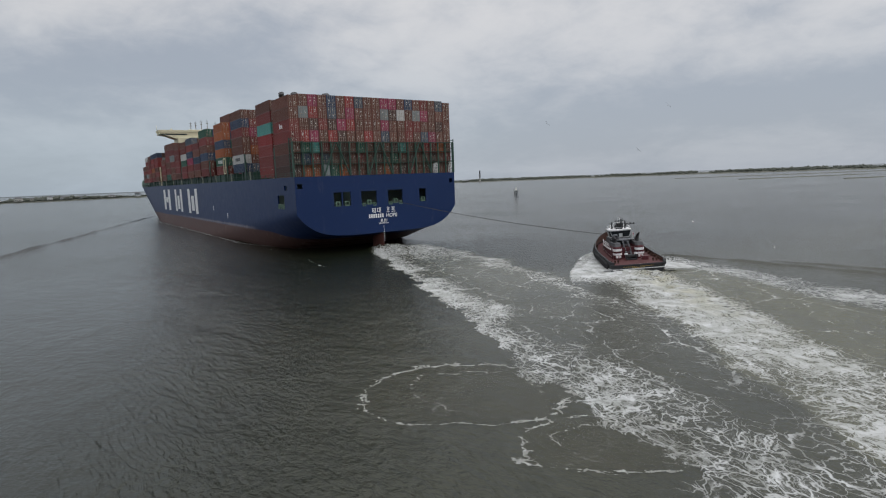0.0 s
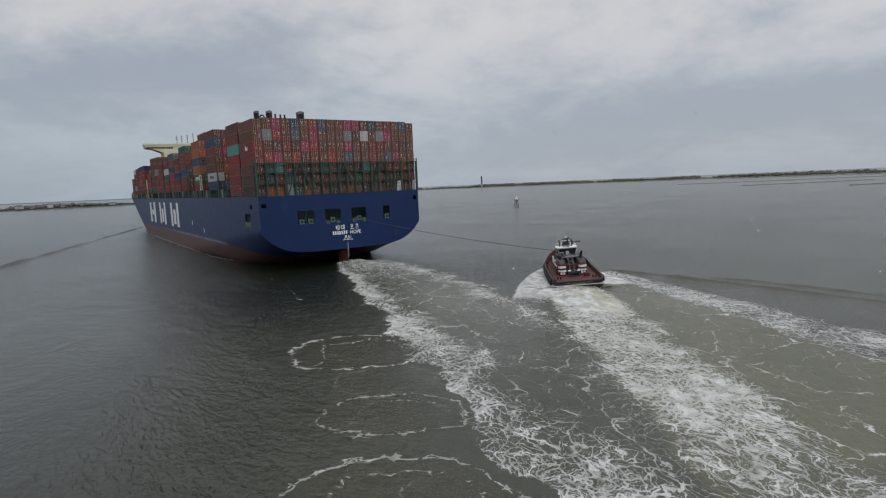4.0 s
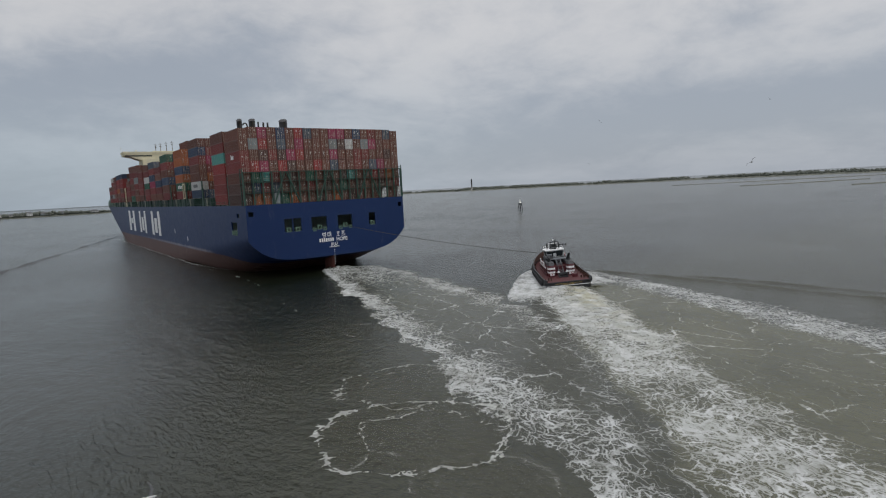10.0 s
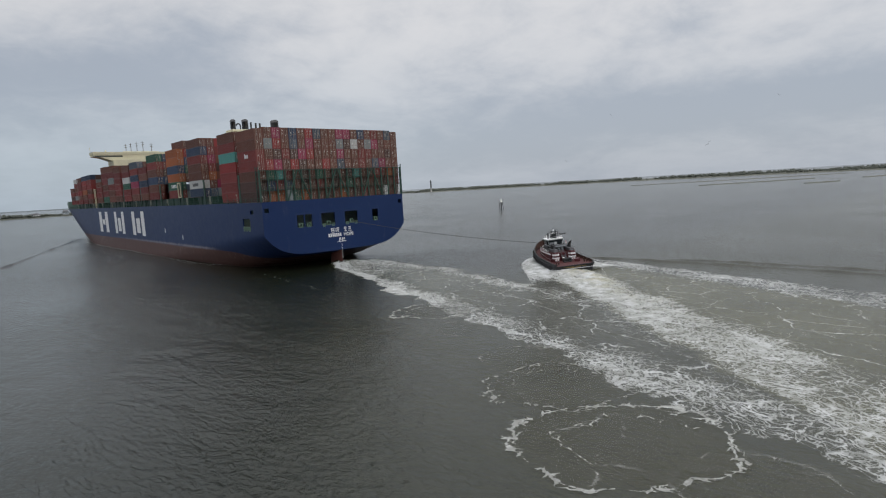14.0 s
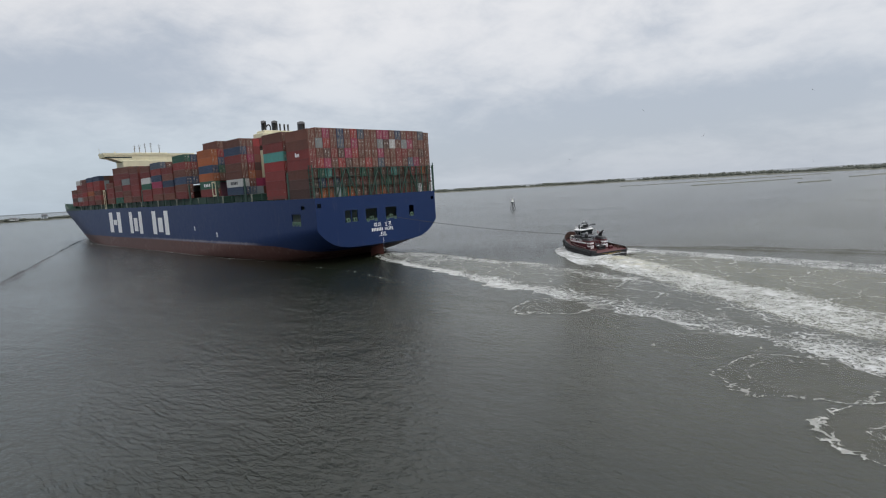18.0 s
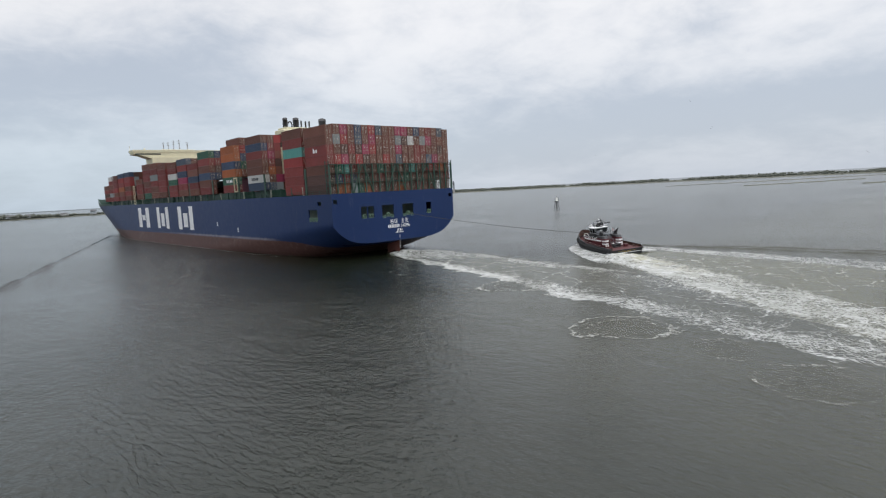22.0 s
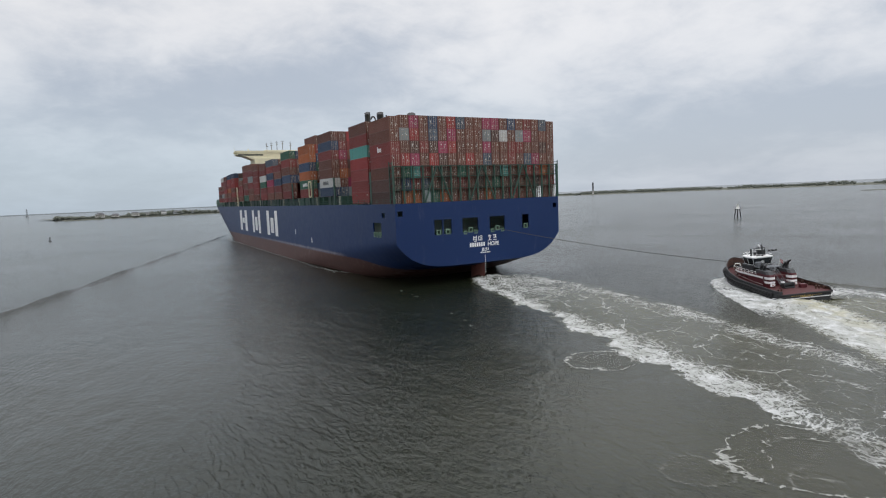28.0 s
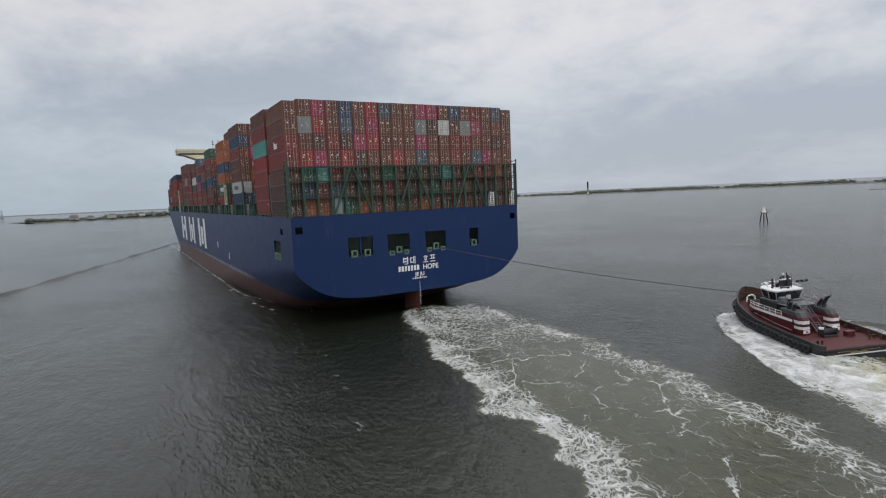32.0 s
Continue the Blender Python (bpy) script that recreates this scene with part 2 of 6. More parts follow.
# ---- mesh building ----
class B:
    """Collects vertices and faces of one mesh; m is the material slot of what follows."""

    def __init__(self):
        self.v, self.f, self.mi, self.m, self.smooth = [], [], [], 0, []

    def add(self, verts, faces, smooth=False):
        n = len(self.v)
        self.v += [tuple(p) for p in verts]
        for f in faces:
            self.f.append([n + i for i in f])
            self.mi.append(self.m)
            self.smooth.append(smooth)
        return self

    def box(self, x0, x1, y0, y1, z0, z1, c=0.0):
        """A box; c chamfers its twelve edges."""
        if not c:
            p = [(x, y, z) for x in (x0, x1) for y in (y0, y1) for z in (z0, z1)]
            return self.add(p, [(0, 1, 3, 2), (4, 6, 7, 5), (0, 4, 5, 1), (2, 3, 7, 6), (0, 2, 6, 4), (1, 5, 7, 3)])
        X, Y, Z = (x0, x1), (y0, y1), (z0, z1)
        g = lambda a, i, k: a[i] + (c if i == 0 else -c) * k
        p, ix = [], {}
        for i in (0, 1):
            for j in (0, 1):
                for k in (0, 1):
                    for ax in range(3):
                        ix[i, j, k, ax] = len(p)
                        p.append((g(X, i, ax != 0), g(Y, j, ax != 1), g(Z, k, ax != 2)))
        f = []
        for s in (0, 1):
            f.append([ix[s, j, k, 0] for j, k in ((0, 0), (1, 0), (1, 1), (0, 1))][:: 1 if s else -1])
            f.append([ix[i, s, k, 1] for i, k in ((0, 0), (1, 0), (1, 1), (0, 1))][:: -1 if s else 1])
            f.append([ix[i, j, s, 2] for i, j in ((0, 0), (1, 0), (1, 1), (0, 1))][:: 1 if s else -1])
        for a in (0, 1):
            for b in (0, 1):
                f.append([ix[a, b, 0, 0], ix[a, b, 1, 0], ix[a, b, 1, 1], ix[a, b, 0, 1]][:: 1 if a != b else -1])
                f.append([ix[a, 0, b, 0], ix[a, 0, b, 2], ix[a, 1, b, 2], ix[a, 1, b, 0]][:: 1 if a != b else -1])
                f.append([ix[0, a, b, 1], ix[1, a, b, 1], ix[1, a, b, 2], ix[0, a, b, 2]][:: 1 if a != b else -1])
                for d in (0, 1):
                    q = [ix[a, b, d, 0], ix[a, b, d, 1], ix[a, b, d, 2]]
                    f.append(q[:: 1 if (a + b + d) % 2 else -1])
        return self.add(p, f)

    def tube(self, pts, r, seg=8, cap=True):
        """A round bar along points; r may be a list."""
        pts = [Vector(p) for p in pts]
        rs = r if isinstance(r, (list, tuple)) else [r] * len(pts)
        v = []
        for i, p in enumerate(pts):
            d = (pts[min(i + 1, len(pts) - 1)] - pts[max(i - 1, 0)]).normalized()
            a = d.cross(Vector((0, 0, 1)) if abs(d.z) < 0.95 else Vector((1, 0, 0))).normalized()
            b = d.cross(a)
            v += [p + (a * math.cos(k * 2 * math.pi / seg) + b * math.sin(k * 2 * math.pi / seg)) * rs[i] for k in range(seg)]
        f = [(i * seg + k, i * seg + (k + 1) % seg, (i + 1) * seg + (k + 1) % seg, (i + 1) * seg + k) for i in range(len(pts) - 1) for k in range(seg)]
        n = len(self.v)
        self.add(v, f, seg > 6)
        if cap:
            self.add([], [])
            for base, rev in ((0, False), ((len(pts) - 1) * seg, True)):
                q = [n + base + k for k in range(seg)]
                self.f.append(q[::-1] if rev else q)
                self.mi.append(self.m)
                self.smooth.append(False)
        return self

    def torus(self, c, axis, R, r, seg=14, ring=8):
        c, n = Vector(c), Vector(axis).normalized()
        a = n.cross(Vector((0, 0, 1)) if abs(n.z) < 0.9 else Vector((1, 0, 0))).normalized()
        b = n.cross(a)
        v = []
        for i in range(seg):
            w = a * math.cos(2 * math.pi * i / seg) + b * math.sin(2 * math.pi * i / seg)
            v += [c + w * (R + r * math.cos(2 * math.pi * j / ring)) + n * (r * math.sin(2 * math.pi * j / ring)) for j in range(ring)]
        f = [(i * ring + j, ((i + 1) % seg) * ring + j, ((i + 1) % seg) * ring + (j + 1) % ring, i * ring + (j + 1) % ring) for i in range(seg) for j in range(ring)]
        return self.add(v, f, True)

    def loft(self, rows, smooth=True, closed=False):
        """Quads between rows of equal length."""
        n = len(rows[0])
        f = []
        for i in range(len(rows) - 1):
            for k in range(n if closed else n - 1):
                k2 = (k + 1) % n
                f.append((i * n + k, i * n + k2, (i + 1) * n + k2, (i + 1) * n + k))
        return self.add([p for r in rows for p in r], f, smooth)

    def mesh(self, name, *mats):
        me = bpy.data.meshes.new(name)
        me.from_pydata(self.v, [], self.f)
        for m in mats:
            me.materials.append(m)
        me.polygons.foreach_set("material_index", self.mi)
        me.polygons.foreach_set("use_smooth", self.smooth)
        me.update()
        return me


def thing(name, b, mats, label, category, group="", kind=""):
    """A top-level thing of one mesh, or an Empty when b is None."""
    ob = new(name, b.mesh(name, *(mats if isinstance(mats, (list, tuple)) else [mats])) if b else None)
    return tagged(ob, label, category, group, kind)


def part(name, b, mats, parent, label="", at=None):
    me = b.mesh(name, *(mats if isinstance(mats, (list, tuple)) else [mats])) if isinstance(b, B) else b
    ob = new(name, me)
    ob.parent = parent
    if at is not None:
        ob.matrix_local = at
    return tagged(ob, label)


def lerp_table(tab, x):
    for (x0, v0), (x1, v1) in zip(tab, tab[1:]):
        if x <= x1:
            return v0 + (v1 - v0) * max(0.0, (x - x0) / (x1 - x0))
    return tab[-1][1]


# ---- the container ship: y ahead from the stern, x to starboard, z from the water ----
HALF, DECK, TRANSOM = 24.1, 20.0, -1.3
ship = thing("container_ship", None, None, "large loaded container ship with deep blue hull and red-brown waterline", "container ship")


def keel_z(y):
    return lerp_table([(-1.3, 4.5), (6, 2.6), (14, 0.2), (24, -2.0), (40, -4.0)], y)


def half_breadth(y, z):
    """Half the hull's breadth at a station and height."""
    stem = 346 + 30 * max(0.0, z / DECK) ** 0.9
    k = max(0.0, min(1.0, z / DECK))
    q = max(0.0, min(1.0, (stem - y) / (135 - 33 * k)))
    b = HALF * (1 - (1 - q) ** (1.55 + 0.25 * k))
    if y < 110:
        zk, side = keel_z(y), lerp_table([(-1.3, 10.6), (20, 8.2), (45, 5.2), (75, 1.0), (110, -3.9)], y)
        if z <= zk:
            return 0.0
        if z < side:
            b *= ((z - zk) / (side - zk)) ** (1 / (5.5 + max(0, y) * 0.06))
    return b


def build_hull():
    ys = [-1.3, 0, 2, 4.5, 7.5, 11, 15, 20, 26, 33, 42, 52, 64, 78, 92, 110, 140, 175, 205]
    us = [i / 26 for i in range(1, 27)]
    zs = [-2.5, -1, 0, 0.8, 1.6, 2.6, 3.6, 4.5, 5.0, 5.7, 6.5, 7.6, 8.8, 10, 11, 12, 14, 16, 18, DECK]
    b = B()
    for side in (-1, 1):
        rows = []
        for z in zs:
            stem = 346 + 30 * max(0.0, z / DECK) ** 0.9
            row = []
            for y in ys:
                zz = max(z, keel_z(y) if y < 40 else z)
                row.append((side * half_breadth(y, zz), y, zz))
            for u in us:
                y = 205 + (stem - 205) * u
                row.append((side * half_breadth(y, z), y, z))
            rows.append(row)
        n0 = len(b.f)
        b.loft(rows if side < 0 else [r[::-1] for r in rows])
        # leave the quarter above the knuckle open: it is plated separately, with its openings
        keep = []
        for i in range(n0, len(b.f)):
            c = [b.v[k] for k in b.f[i]]
            my, mz = sum(p[1] for p in c) / 4, sum(p[2] for p in c) / 4
            keep.append(not (my < 20 and mz > 12.0))
        for attr in ("f", "mi", "smooth"):
            lst = mesh_list(b, attr)
            lst[n0:] = [q for q, k in zip(lst[n0:], keep) if k]
    part("hull", b, M_HULL, ship, "deep blue hull with red-brown bottom paint")


def mesh_list(b, attr):
    return {"f": b.f, "mi": b.mi, "smooth": b.smooth}[attr]


def plate(b, us, zs, holes, put, depth):
    """A wall of cells with holes; the holes get reveals of that depth. put(u, z, d) places a point d inward."""
    for u0, u1 in zip(us, us[1:]):
        for z0, z1 in zip(zs, zs[1:]):
            um, zm = (u0 + u1) / 2, (z0 + z1) / 2
            if any(h[0] < um < h[1] and h[2] < zm < h[3] for h in holes):
                continue
            b.add([put(u0, z0, 0), put(u1, z0, 0), put(u1, z1, 0), put(u0, z1, 0)], [(0, 1, 2, 3)])
    for u0, u1, z0, z1 in holes:
        q = [(u0, z0), (u1, z0), (u1, z1), (u0, z1)]
        for (a, c), (e, g) in zip(q, q[1:] + q[:1]):
            b.add([put(a, c, 0), put(a, c, depth), put(e, g, depth), put(e, g, 0)], [(0, 1, 2, 3)])


STERN_HOLES = [(-14.1, -11.85, 12.3, 15.8), (-11.55, -9.3, 12.3, 15.8), (-6.3, -1.7, 12.3, 15.8), (1.7, 6.3, 12.3, 15.8), (11.8, 14.0, 12.3, 15.8),
               (-23.5, -22.2, 17.1, 18.3), (22.2, 23.4, 17.1, 18.3)]
SIDE_HOLES = [(7.1, 12.2, 12.4, 15.5), (4.6, 6.6, 16.8, 17.9)]


def build_quarters():
    b = B()
    us = sorted({-HALF, HALF, 0.0, -18, 18, 9, *[h[i] for h in STERN_HOLES for i in (0, 1)]})
    zs = sorted({12.0, 20.0, *[h[i] for h in STERN_HOLES for i in (2, 3)]})
    plate(b, us, zs, STERN_HOLES, lambda u, z, d: (u, TRANSOM + d, z), 0.35)
    fine = [-HALF + 2 * HALF * i / 48 for i in range(49)]
    edge = lambda x: 4.5 + 6.1 * (abs(x) / HALF) ** 5.5
    b.loft([[(x, TRANSOM, edge(x)) for x in fine], [(x, TRANSOM, (edge(x) + 12) / 2) for x in fine], [(x, TRANSOM, 12.0) for x in fine]], False)
    part("transom", b, M_HULL, ship, "flat blue transom with mooring openings")
    for s in (-1, 1):
        b = B()
        holes = SIDE_HOLES if s < 0 else SIDE_HOLES[1:]
        us = sorted({TRANSOM, 0.0, 2.0, 15, 20.0, *[h[i] for h in holes for i in (0, 1)]})
        zs = sorted({12.0, 14.0, 16, 18.0, 20.0, *[h[i] for h in holes for i in (2, 3)]})
        plate(b, us, zs, holes, lambda u, z, d: (s * (HALF - d), u, z), 0.35)
        part("quarter_plating", b, M_HULL, ship)
    # the mooring deck behind the openings
    b = B().box(-23.6, 23.6, 13.5, 13.7, 11.5, 19.6).box(-23.6, 23.6, -0.9, 13.5, 11.6, 11.9).box(-23.6, 23.6, -0.9, 13.5, 19.3, 19.6)
    part("mooring_deck", b, M_MOOR, ship, "dark covered mooring deck")
    for u0, u1, z0, z1 in STERN_HOLES[:5]:
        n = 3 if u1 - u0 > 4 else 1
        for i in range(n):
            c = u0 + (u1 - u0) * (i + 0.5) / n
            w, hh = (1.25, 1.0) if n == 1 or i == 1 else (1.0, 0.6)
            f = B()
            zb = z0 + (0.35 if n == 1 or i == 1 else 0)
            f.box(c - w / 2, c - w / 4, TRANSOM - 0.12, TRANSOM + 0.35, zb - 0.5, zb - 0.5 + hh + 0.3, 0.05)
            f.box(c + w / 4, c + w / 2, TRANSOM - 0.12, TRANSOM + 0.35, zb - 0.5, zb - 0.5 + hh + 0.3, 0.05)
            f.box(c - w / 4, c + w / 4, TRANSOM - 0.12, TRANSOM + 0.35, zb - 0.5, zb - 0.2, 0.05)
            f.box(c - w / 4, c + w / 4, TRANSOM - 0.12, TRANSOM + 0.35, zb + hh - 0.45, zb + hh - 0.2, 0.05)
            part("fairlead", f, M_FAIR, ship, "green-grey steel fairlead")
    for i in range(3):
        f = B()
        y = 7.9 + i * 1.75
        f.box(-HALF - 0.12, -HALF + 0.3, y - 0.55, y - 0.25, 11.9, 13.2, 0.05).box(-HALF - 0.12, -HALF + 0.3, y + 0.25, y + 0.55, 11.9, 13.2, 0.05)
        f.box(-HALF - 0.12, -HALF + 0.3, y - 0.25, y + 0.25, 11.9, 12.2, 0.05).box(-HALF - 0.12, -HALF + 0.3, y - 0.25, y + 0.25, 12.9, 13.2, 0.05)
        part("fairlead", f, M_FAIR, ship, "green-grey steel fairlead")


def build_deck():
    ys = [TRANSOM + 0.02, 20, 60, 120, 200, 240, 260, 275, 290, 305, 320, 335, 350, 362, 370, 375.5]
    b = B().loft([[(-half_breadth(y, DECK) + 0.02, y, DECK - 0.03), (half_breadth(y, DECK) - 0.02, y, DECK - 0.03)] for y in ys], False)
    part("main_deck", b, M_GREEN, ship, "green steel main deck")
    for s in (-1, 1):  # rails along both edges, and the high bulwark at the bow
        b = B()
        for i in range(60):
            y = 1 + i * 4.2
            if y < 258:
                b.box(s * 23.9 - 0.06, s * 23.9 + 0.06, y - 0.06, y + 0.06, DECK - 0.02, DECK + 1.1)
        for z in (0.55, 1.08):
            b.box(s * 23.9 - 0.035, s * 23.9 + 0.035, -1, 256, DECK + z, DECK + z + 0.07)
        part("deck_rail", b, M_GREEN, ship, "green deck railing")
        yy = [256 + (376 - 256) * (i / 30) for i in range(31)]
        top = lambda y: DECK + 1.2 + 3.8 * max(0, min(1, (y - 290) / 25))
        w = B().loft([[(s * half_breadth(y, DECK), y, DECK - 0.05), (s * (half_breadth(y, DECK) + 0.3), y, top(y)), (s * max(0, half_breadth(y, DECK) - 0.2), y, top(y)), (s * max(0, half_breadth(y, DECK) - 0.4), y, DECK)] for y in yy], False)
        part("bow_bulwark", w, M_GREEN, ship, "dark green bow bulwark")
    # rudder
    prof = [(-0.9, 0.02), (0.2, 0.25), (2.4, 0.5), (4.6, 0.42), (5.6, 0.05)]
    ring = [(x, y) for y, x in prof] + [(-x, y) for y, x in prof[::-1]]
    b = B().loft([[(x, y, z) for x, y in ring] for z in (-3, 0, 2.5, 4.9)], False, True)
    part("rudder", b, M_RUST, ship, "rust-red rudder under the counter")


def build_lettering():
    """Name and port on the transom; the maker's marks on the sides are plain bars."""
    y = TRANSOM - 0.03
    def strokes(x, bars):
        for x0, x1, z0, z1 in bars:
            part("name_stroke", B().box(x + x0, x + x1, y, y + 0.02, 9.85 + z0, 9.85 + z1), M_WHITE, ship)

    # first two signs as plain bars, the last two stroke by stroke
    strokes(-3.35, ((0, 0.22, 0.3, 1.3), (0.3, 0.75, 0.95, 1.2), (0.3, 0.75, 0.45, 0.7), (0.85, 1.05, 0.2, 1.4), (0.25, 1.05, 0.0, 0.14)))
    strokes(-1.85, ((0, 0.5, 1.05, 1.25), (0, 0.2, 0.3, 1.05), (0, 0.55, 0.2, 0.4), (0.65, 0.82, 0.1, 1.4), (0.82, 0.98, 0.65, 0.82), (0.98, 1.12, 0.0, 1.45)))
    strokes(0.95, ((0.4, 0.75, 1.3, 1.42), (0.1, 1.05, 1.06, 1.2), (0.3, 0.85, 0.86, 0.96), (0.3, 0.44, 0.5, 0.86), (0.71, 0.85, 0.5, 0.86), (0.44, 0.71, 0.5, 0.6), (0.5, 0.65, 0.14, 0.5), (0, 1.15, 0.0, 0.14)))
    strokes(2.5, ((0.05, 1.1, 1.2, 1.36), (0.3, 0.46, 0.7, 1.2), (0.7, 0.86, 0.7, 1.2), (0.05, 1.1, 0.56, 0.7), (0, 1.15, 0.02, 0.18)))
    for i in range(7):
        part("name_bar", B().box(-4.4 + i * 0.66, -4.4 + i * 0.66 + 0.45, y, y + 0.02, 8.55, 9.55), M_WHITE, ship, "white name bar")
    for i in range(8):
        part("name_bar", B().box(-1.5 + i * 0.4, -1.5 + i * 0.4 + 0.28, y, y + 0.02, 6.85, 7.1), M_WHITE, ship)
    for text, x, z, size in (("HOPE", 2.55, 8.55, 1.36), ("JE JU", 0.1, 7.4, 1.0)):
        cu = bpy.data.curves.new("writing", "FONT")
        cu.body, cu.size, cu.align_x, cu.extrude, cu.offset = text, size, "CENTER", 0.01, 0.03
        tmp = new("tmp", cu)
        me = bpy.data.meshes.new_from_object(tmp.evaluated_get(bpy.context.evaluated_depsgraph_get()))
        bpy.data.objects.remove(tmp)
        me.materials.clear()
        me.materials.append(M_WHITE)
        part("name_writing", me, None, ship, "white painted name", pose(x, y, z, 90, 0, 0))
    # a draught line from the name to the rudder
    for i in range(9):
        part("draught_mark", B().box(-0.05, 0.05, -1.36, -1.30, 1.9 + i * 0.5, 2.2 + i * 0.5), M_WHITE, ship)
    # tall white shapes of the owner's mark, on both sides
    for s in (-1, 1):
        for y1, y0, kind in ((199, 179.4, 0), (165.7, 147.4, 1), (133.5, 113.8, 1)):
            if s > 0:
                y0, y1 = 313 - y1, 313 - y0
            w = (y1 - y0)
            k = 0.30 if kind == 0 else 0.24
            x = s * (HALF + 0.03)
            for a, c in ((0, k), (1 - k, 1)):
                part("mark_bar", B().box(x - 0.02, x + 0.02, y0 + a * w, y0 + c * w, 7.5, 18.0), M_WHITE, ship, "tall white bar of the side mark")
            z0, z1 = (11.4, 14.1) if kind == 0 else (8.6, 15.0)
            b = B().box(x - 0.018, x + 0.018, y0 + 0.36 * w, y0 + 0.64 * w, z0, z1)
            part("mark_block", b, M_WHITE, ship, "plain white block of the side mark")
    for yv, zv in ((86, 10.4), (66, 8.3)):
        part("draught_mark", B().box(-HALF - 0.03, -HALF + 0.01, yv, yv + 0.7, zv - 0.7, zv + 1.0), M_WHITE, ship)


M_MOOR = paint("mooring_deck_paint", (0.30, 0.36, 0.31), 0.7, amount=0.5)
M_FAIR = paint("fairlead_paint", (0.10, 0.17, 0.12), 0.5, amount=0.4)
M_RUST = paint("rudder_paint", (0.13, 0.045, 0.035), 0.6, amount=0.5)
build_hull()
build_quarters()
build_deck()
build_lettering()


# ---- superstructure ----
def build_casing():
    """Cream engine casing with its black uptakes, between two bays."""
    b = B().box(-7.2, 14.2, 56.4, 64.0, DECK, 45.4, 0.2).box(-5.9, 14.0, 57.2, 63.6, 45.3, 46.4, 0.15)
    cas = part("engine_casing", b, M_CREAM, ship, "cream engine casing")
    for x in (-7.23, 14.23):
        part("louvre", B().box(x - 0.05, x + 0.05, 57.5, 63, 39, 43), M_DARK, cas)
    for x, r, h in ((-4.0, 0.95, 49.9), (0.6, 1.15, 50.0), (12.4, 1.5, 50.0)):
        part("uptake", B().tube([(x, 61, 45.0), (x, 61, h - 0.3), (x - 0.12, 60.8, h)], [r, r, r * 1.04], 16), M_BLACK, ship, "black exhaust uptake")
    for x, r, h in ((2.9, 0.3, 49.5), (4.8, 0.33, 49.3), (6.4, 0.33, 49.3)):
        part("vent_pipe", B().tube([(x, 61, 45.0), (x, 61, h)], r, 10), M_BLACK, ship, "black vent pipe")
    arc = [(-2.0 + 0.8 * math.cos(a), 61, 47.9 + 1.0 * math.sin(a)) for a in [math.pi * k / 8 for k in range(9)]]
    part("vent_pipe", B().tube([(-1.2, 61, 45.5)] + arc, 0.26, 8), M_BLACK, ship, "curved black vent pipe")


M_MAST = paint("mast_grey", (0.16, 0.15, 0.12), 0.6)


def build_bridge():
    b = B().box(-15, 15, 196, 208, DECK, 45.6, 0.2)
    part("deckhouse", b, M_CREAM, ship, "cream deckhouse")
    # wheelhouse with wings that taper underneath
    b = B()
    for s in (-1, 1):
        sec = []
        for x, zb in ((0, 42.5), (9, 42.8), (14, 44.3), (20, 46.6), (23.6, 47.2)):
            sec.append([(s * x, 197.2, zb), (s * x, 205.6, zb), (s * x, 205.6, 48.5), (s * x, 197.2, 48.5)])
        b.loft(sec if s > 0 else [r[::-1] for r in sec], False, True)
        e = sec[-1]
        b.add(e, [(0, 1, 2, 3)])
    wing = part("bridge_wing", b, M_CREAM, ship, "cream bridge with long tapered wings")
    b = B().box(-23.9, 23.9, 196.9, 197.05, 48.4, 49.5).box(-23.9, 23.9, 205.7, 205.85, 48.4, 49.5).box(-23.95, -23.8, 197, 205.8, 48.4, 49.5).box(23.8, 23.95, 197, 205.8, 48.4, 49.5)
    part("wing_bulwark", b, M_CREAM, wing)
    part("bridge_roof", B().box(-9, 9, 197.8, 205.4, 48.4, 49.9, 0.15), M_CREAM, ship, "cream bridge roof")
    part("window_band", B().box(-23.2, -10, 197.12, 197.16, 46.9, 47.6), M_DARK, wing)
    for x, h in ((-1.5, 55.2), (1.6, 55.8), (-7, 54.2), (-4.5, 54.6), (6, 54.8)):
        m = part("radar_mast", B().tube([(x, 201, 49.8), (x, 201, h)], [0.2, 0.1], 8), M_MAST, ship, "dark radar mast")
        part("radar_bar", B().box(x - 0.8, x + 0.8, 200.9, 201.1, h - 0.9, h - 0.76), M_MAST, m)
        part("lamp_bracket", B().box(x - 0.5, x + 0.5, 200.8, 201.2, h - 2.2, h - 1.9), M_MAST, m)
    part("whip_mast", B().tube([(-23.6, 204.5, 48.4), (-23.6, 204.5, 52.4)], 0.09, 6), M_CREAM, ship)
    part("search_lamp", B().tube([(-17, 201, 48.5), (-17, 201, 50.1)], 0.12, 6).box(-17.3, -16.7, 200.7, 201.3, 50, 50.6), M_CREAM, ship)
    b = B().tube([(0, 352, DECK), (0, 352, 33)], [0.4, 0.2], 8).box(-2, 2, 351.9, 352.1, 29.5, 29.7)
    part("foremast", b, M_CREAM, ship, "slim foremast")


build_casing()
build_bridge()


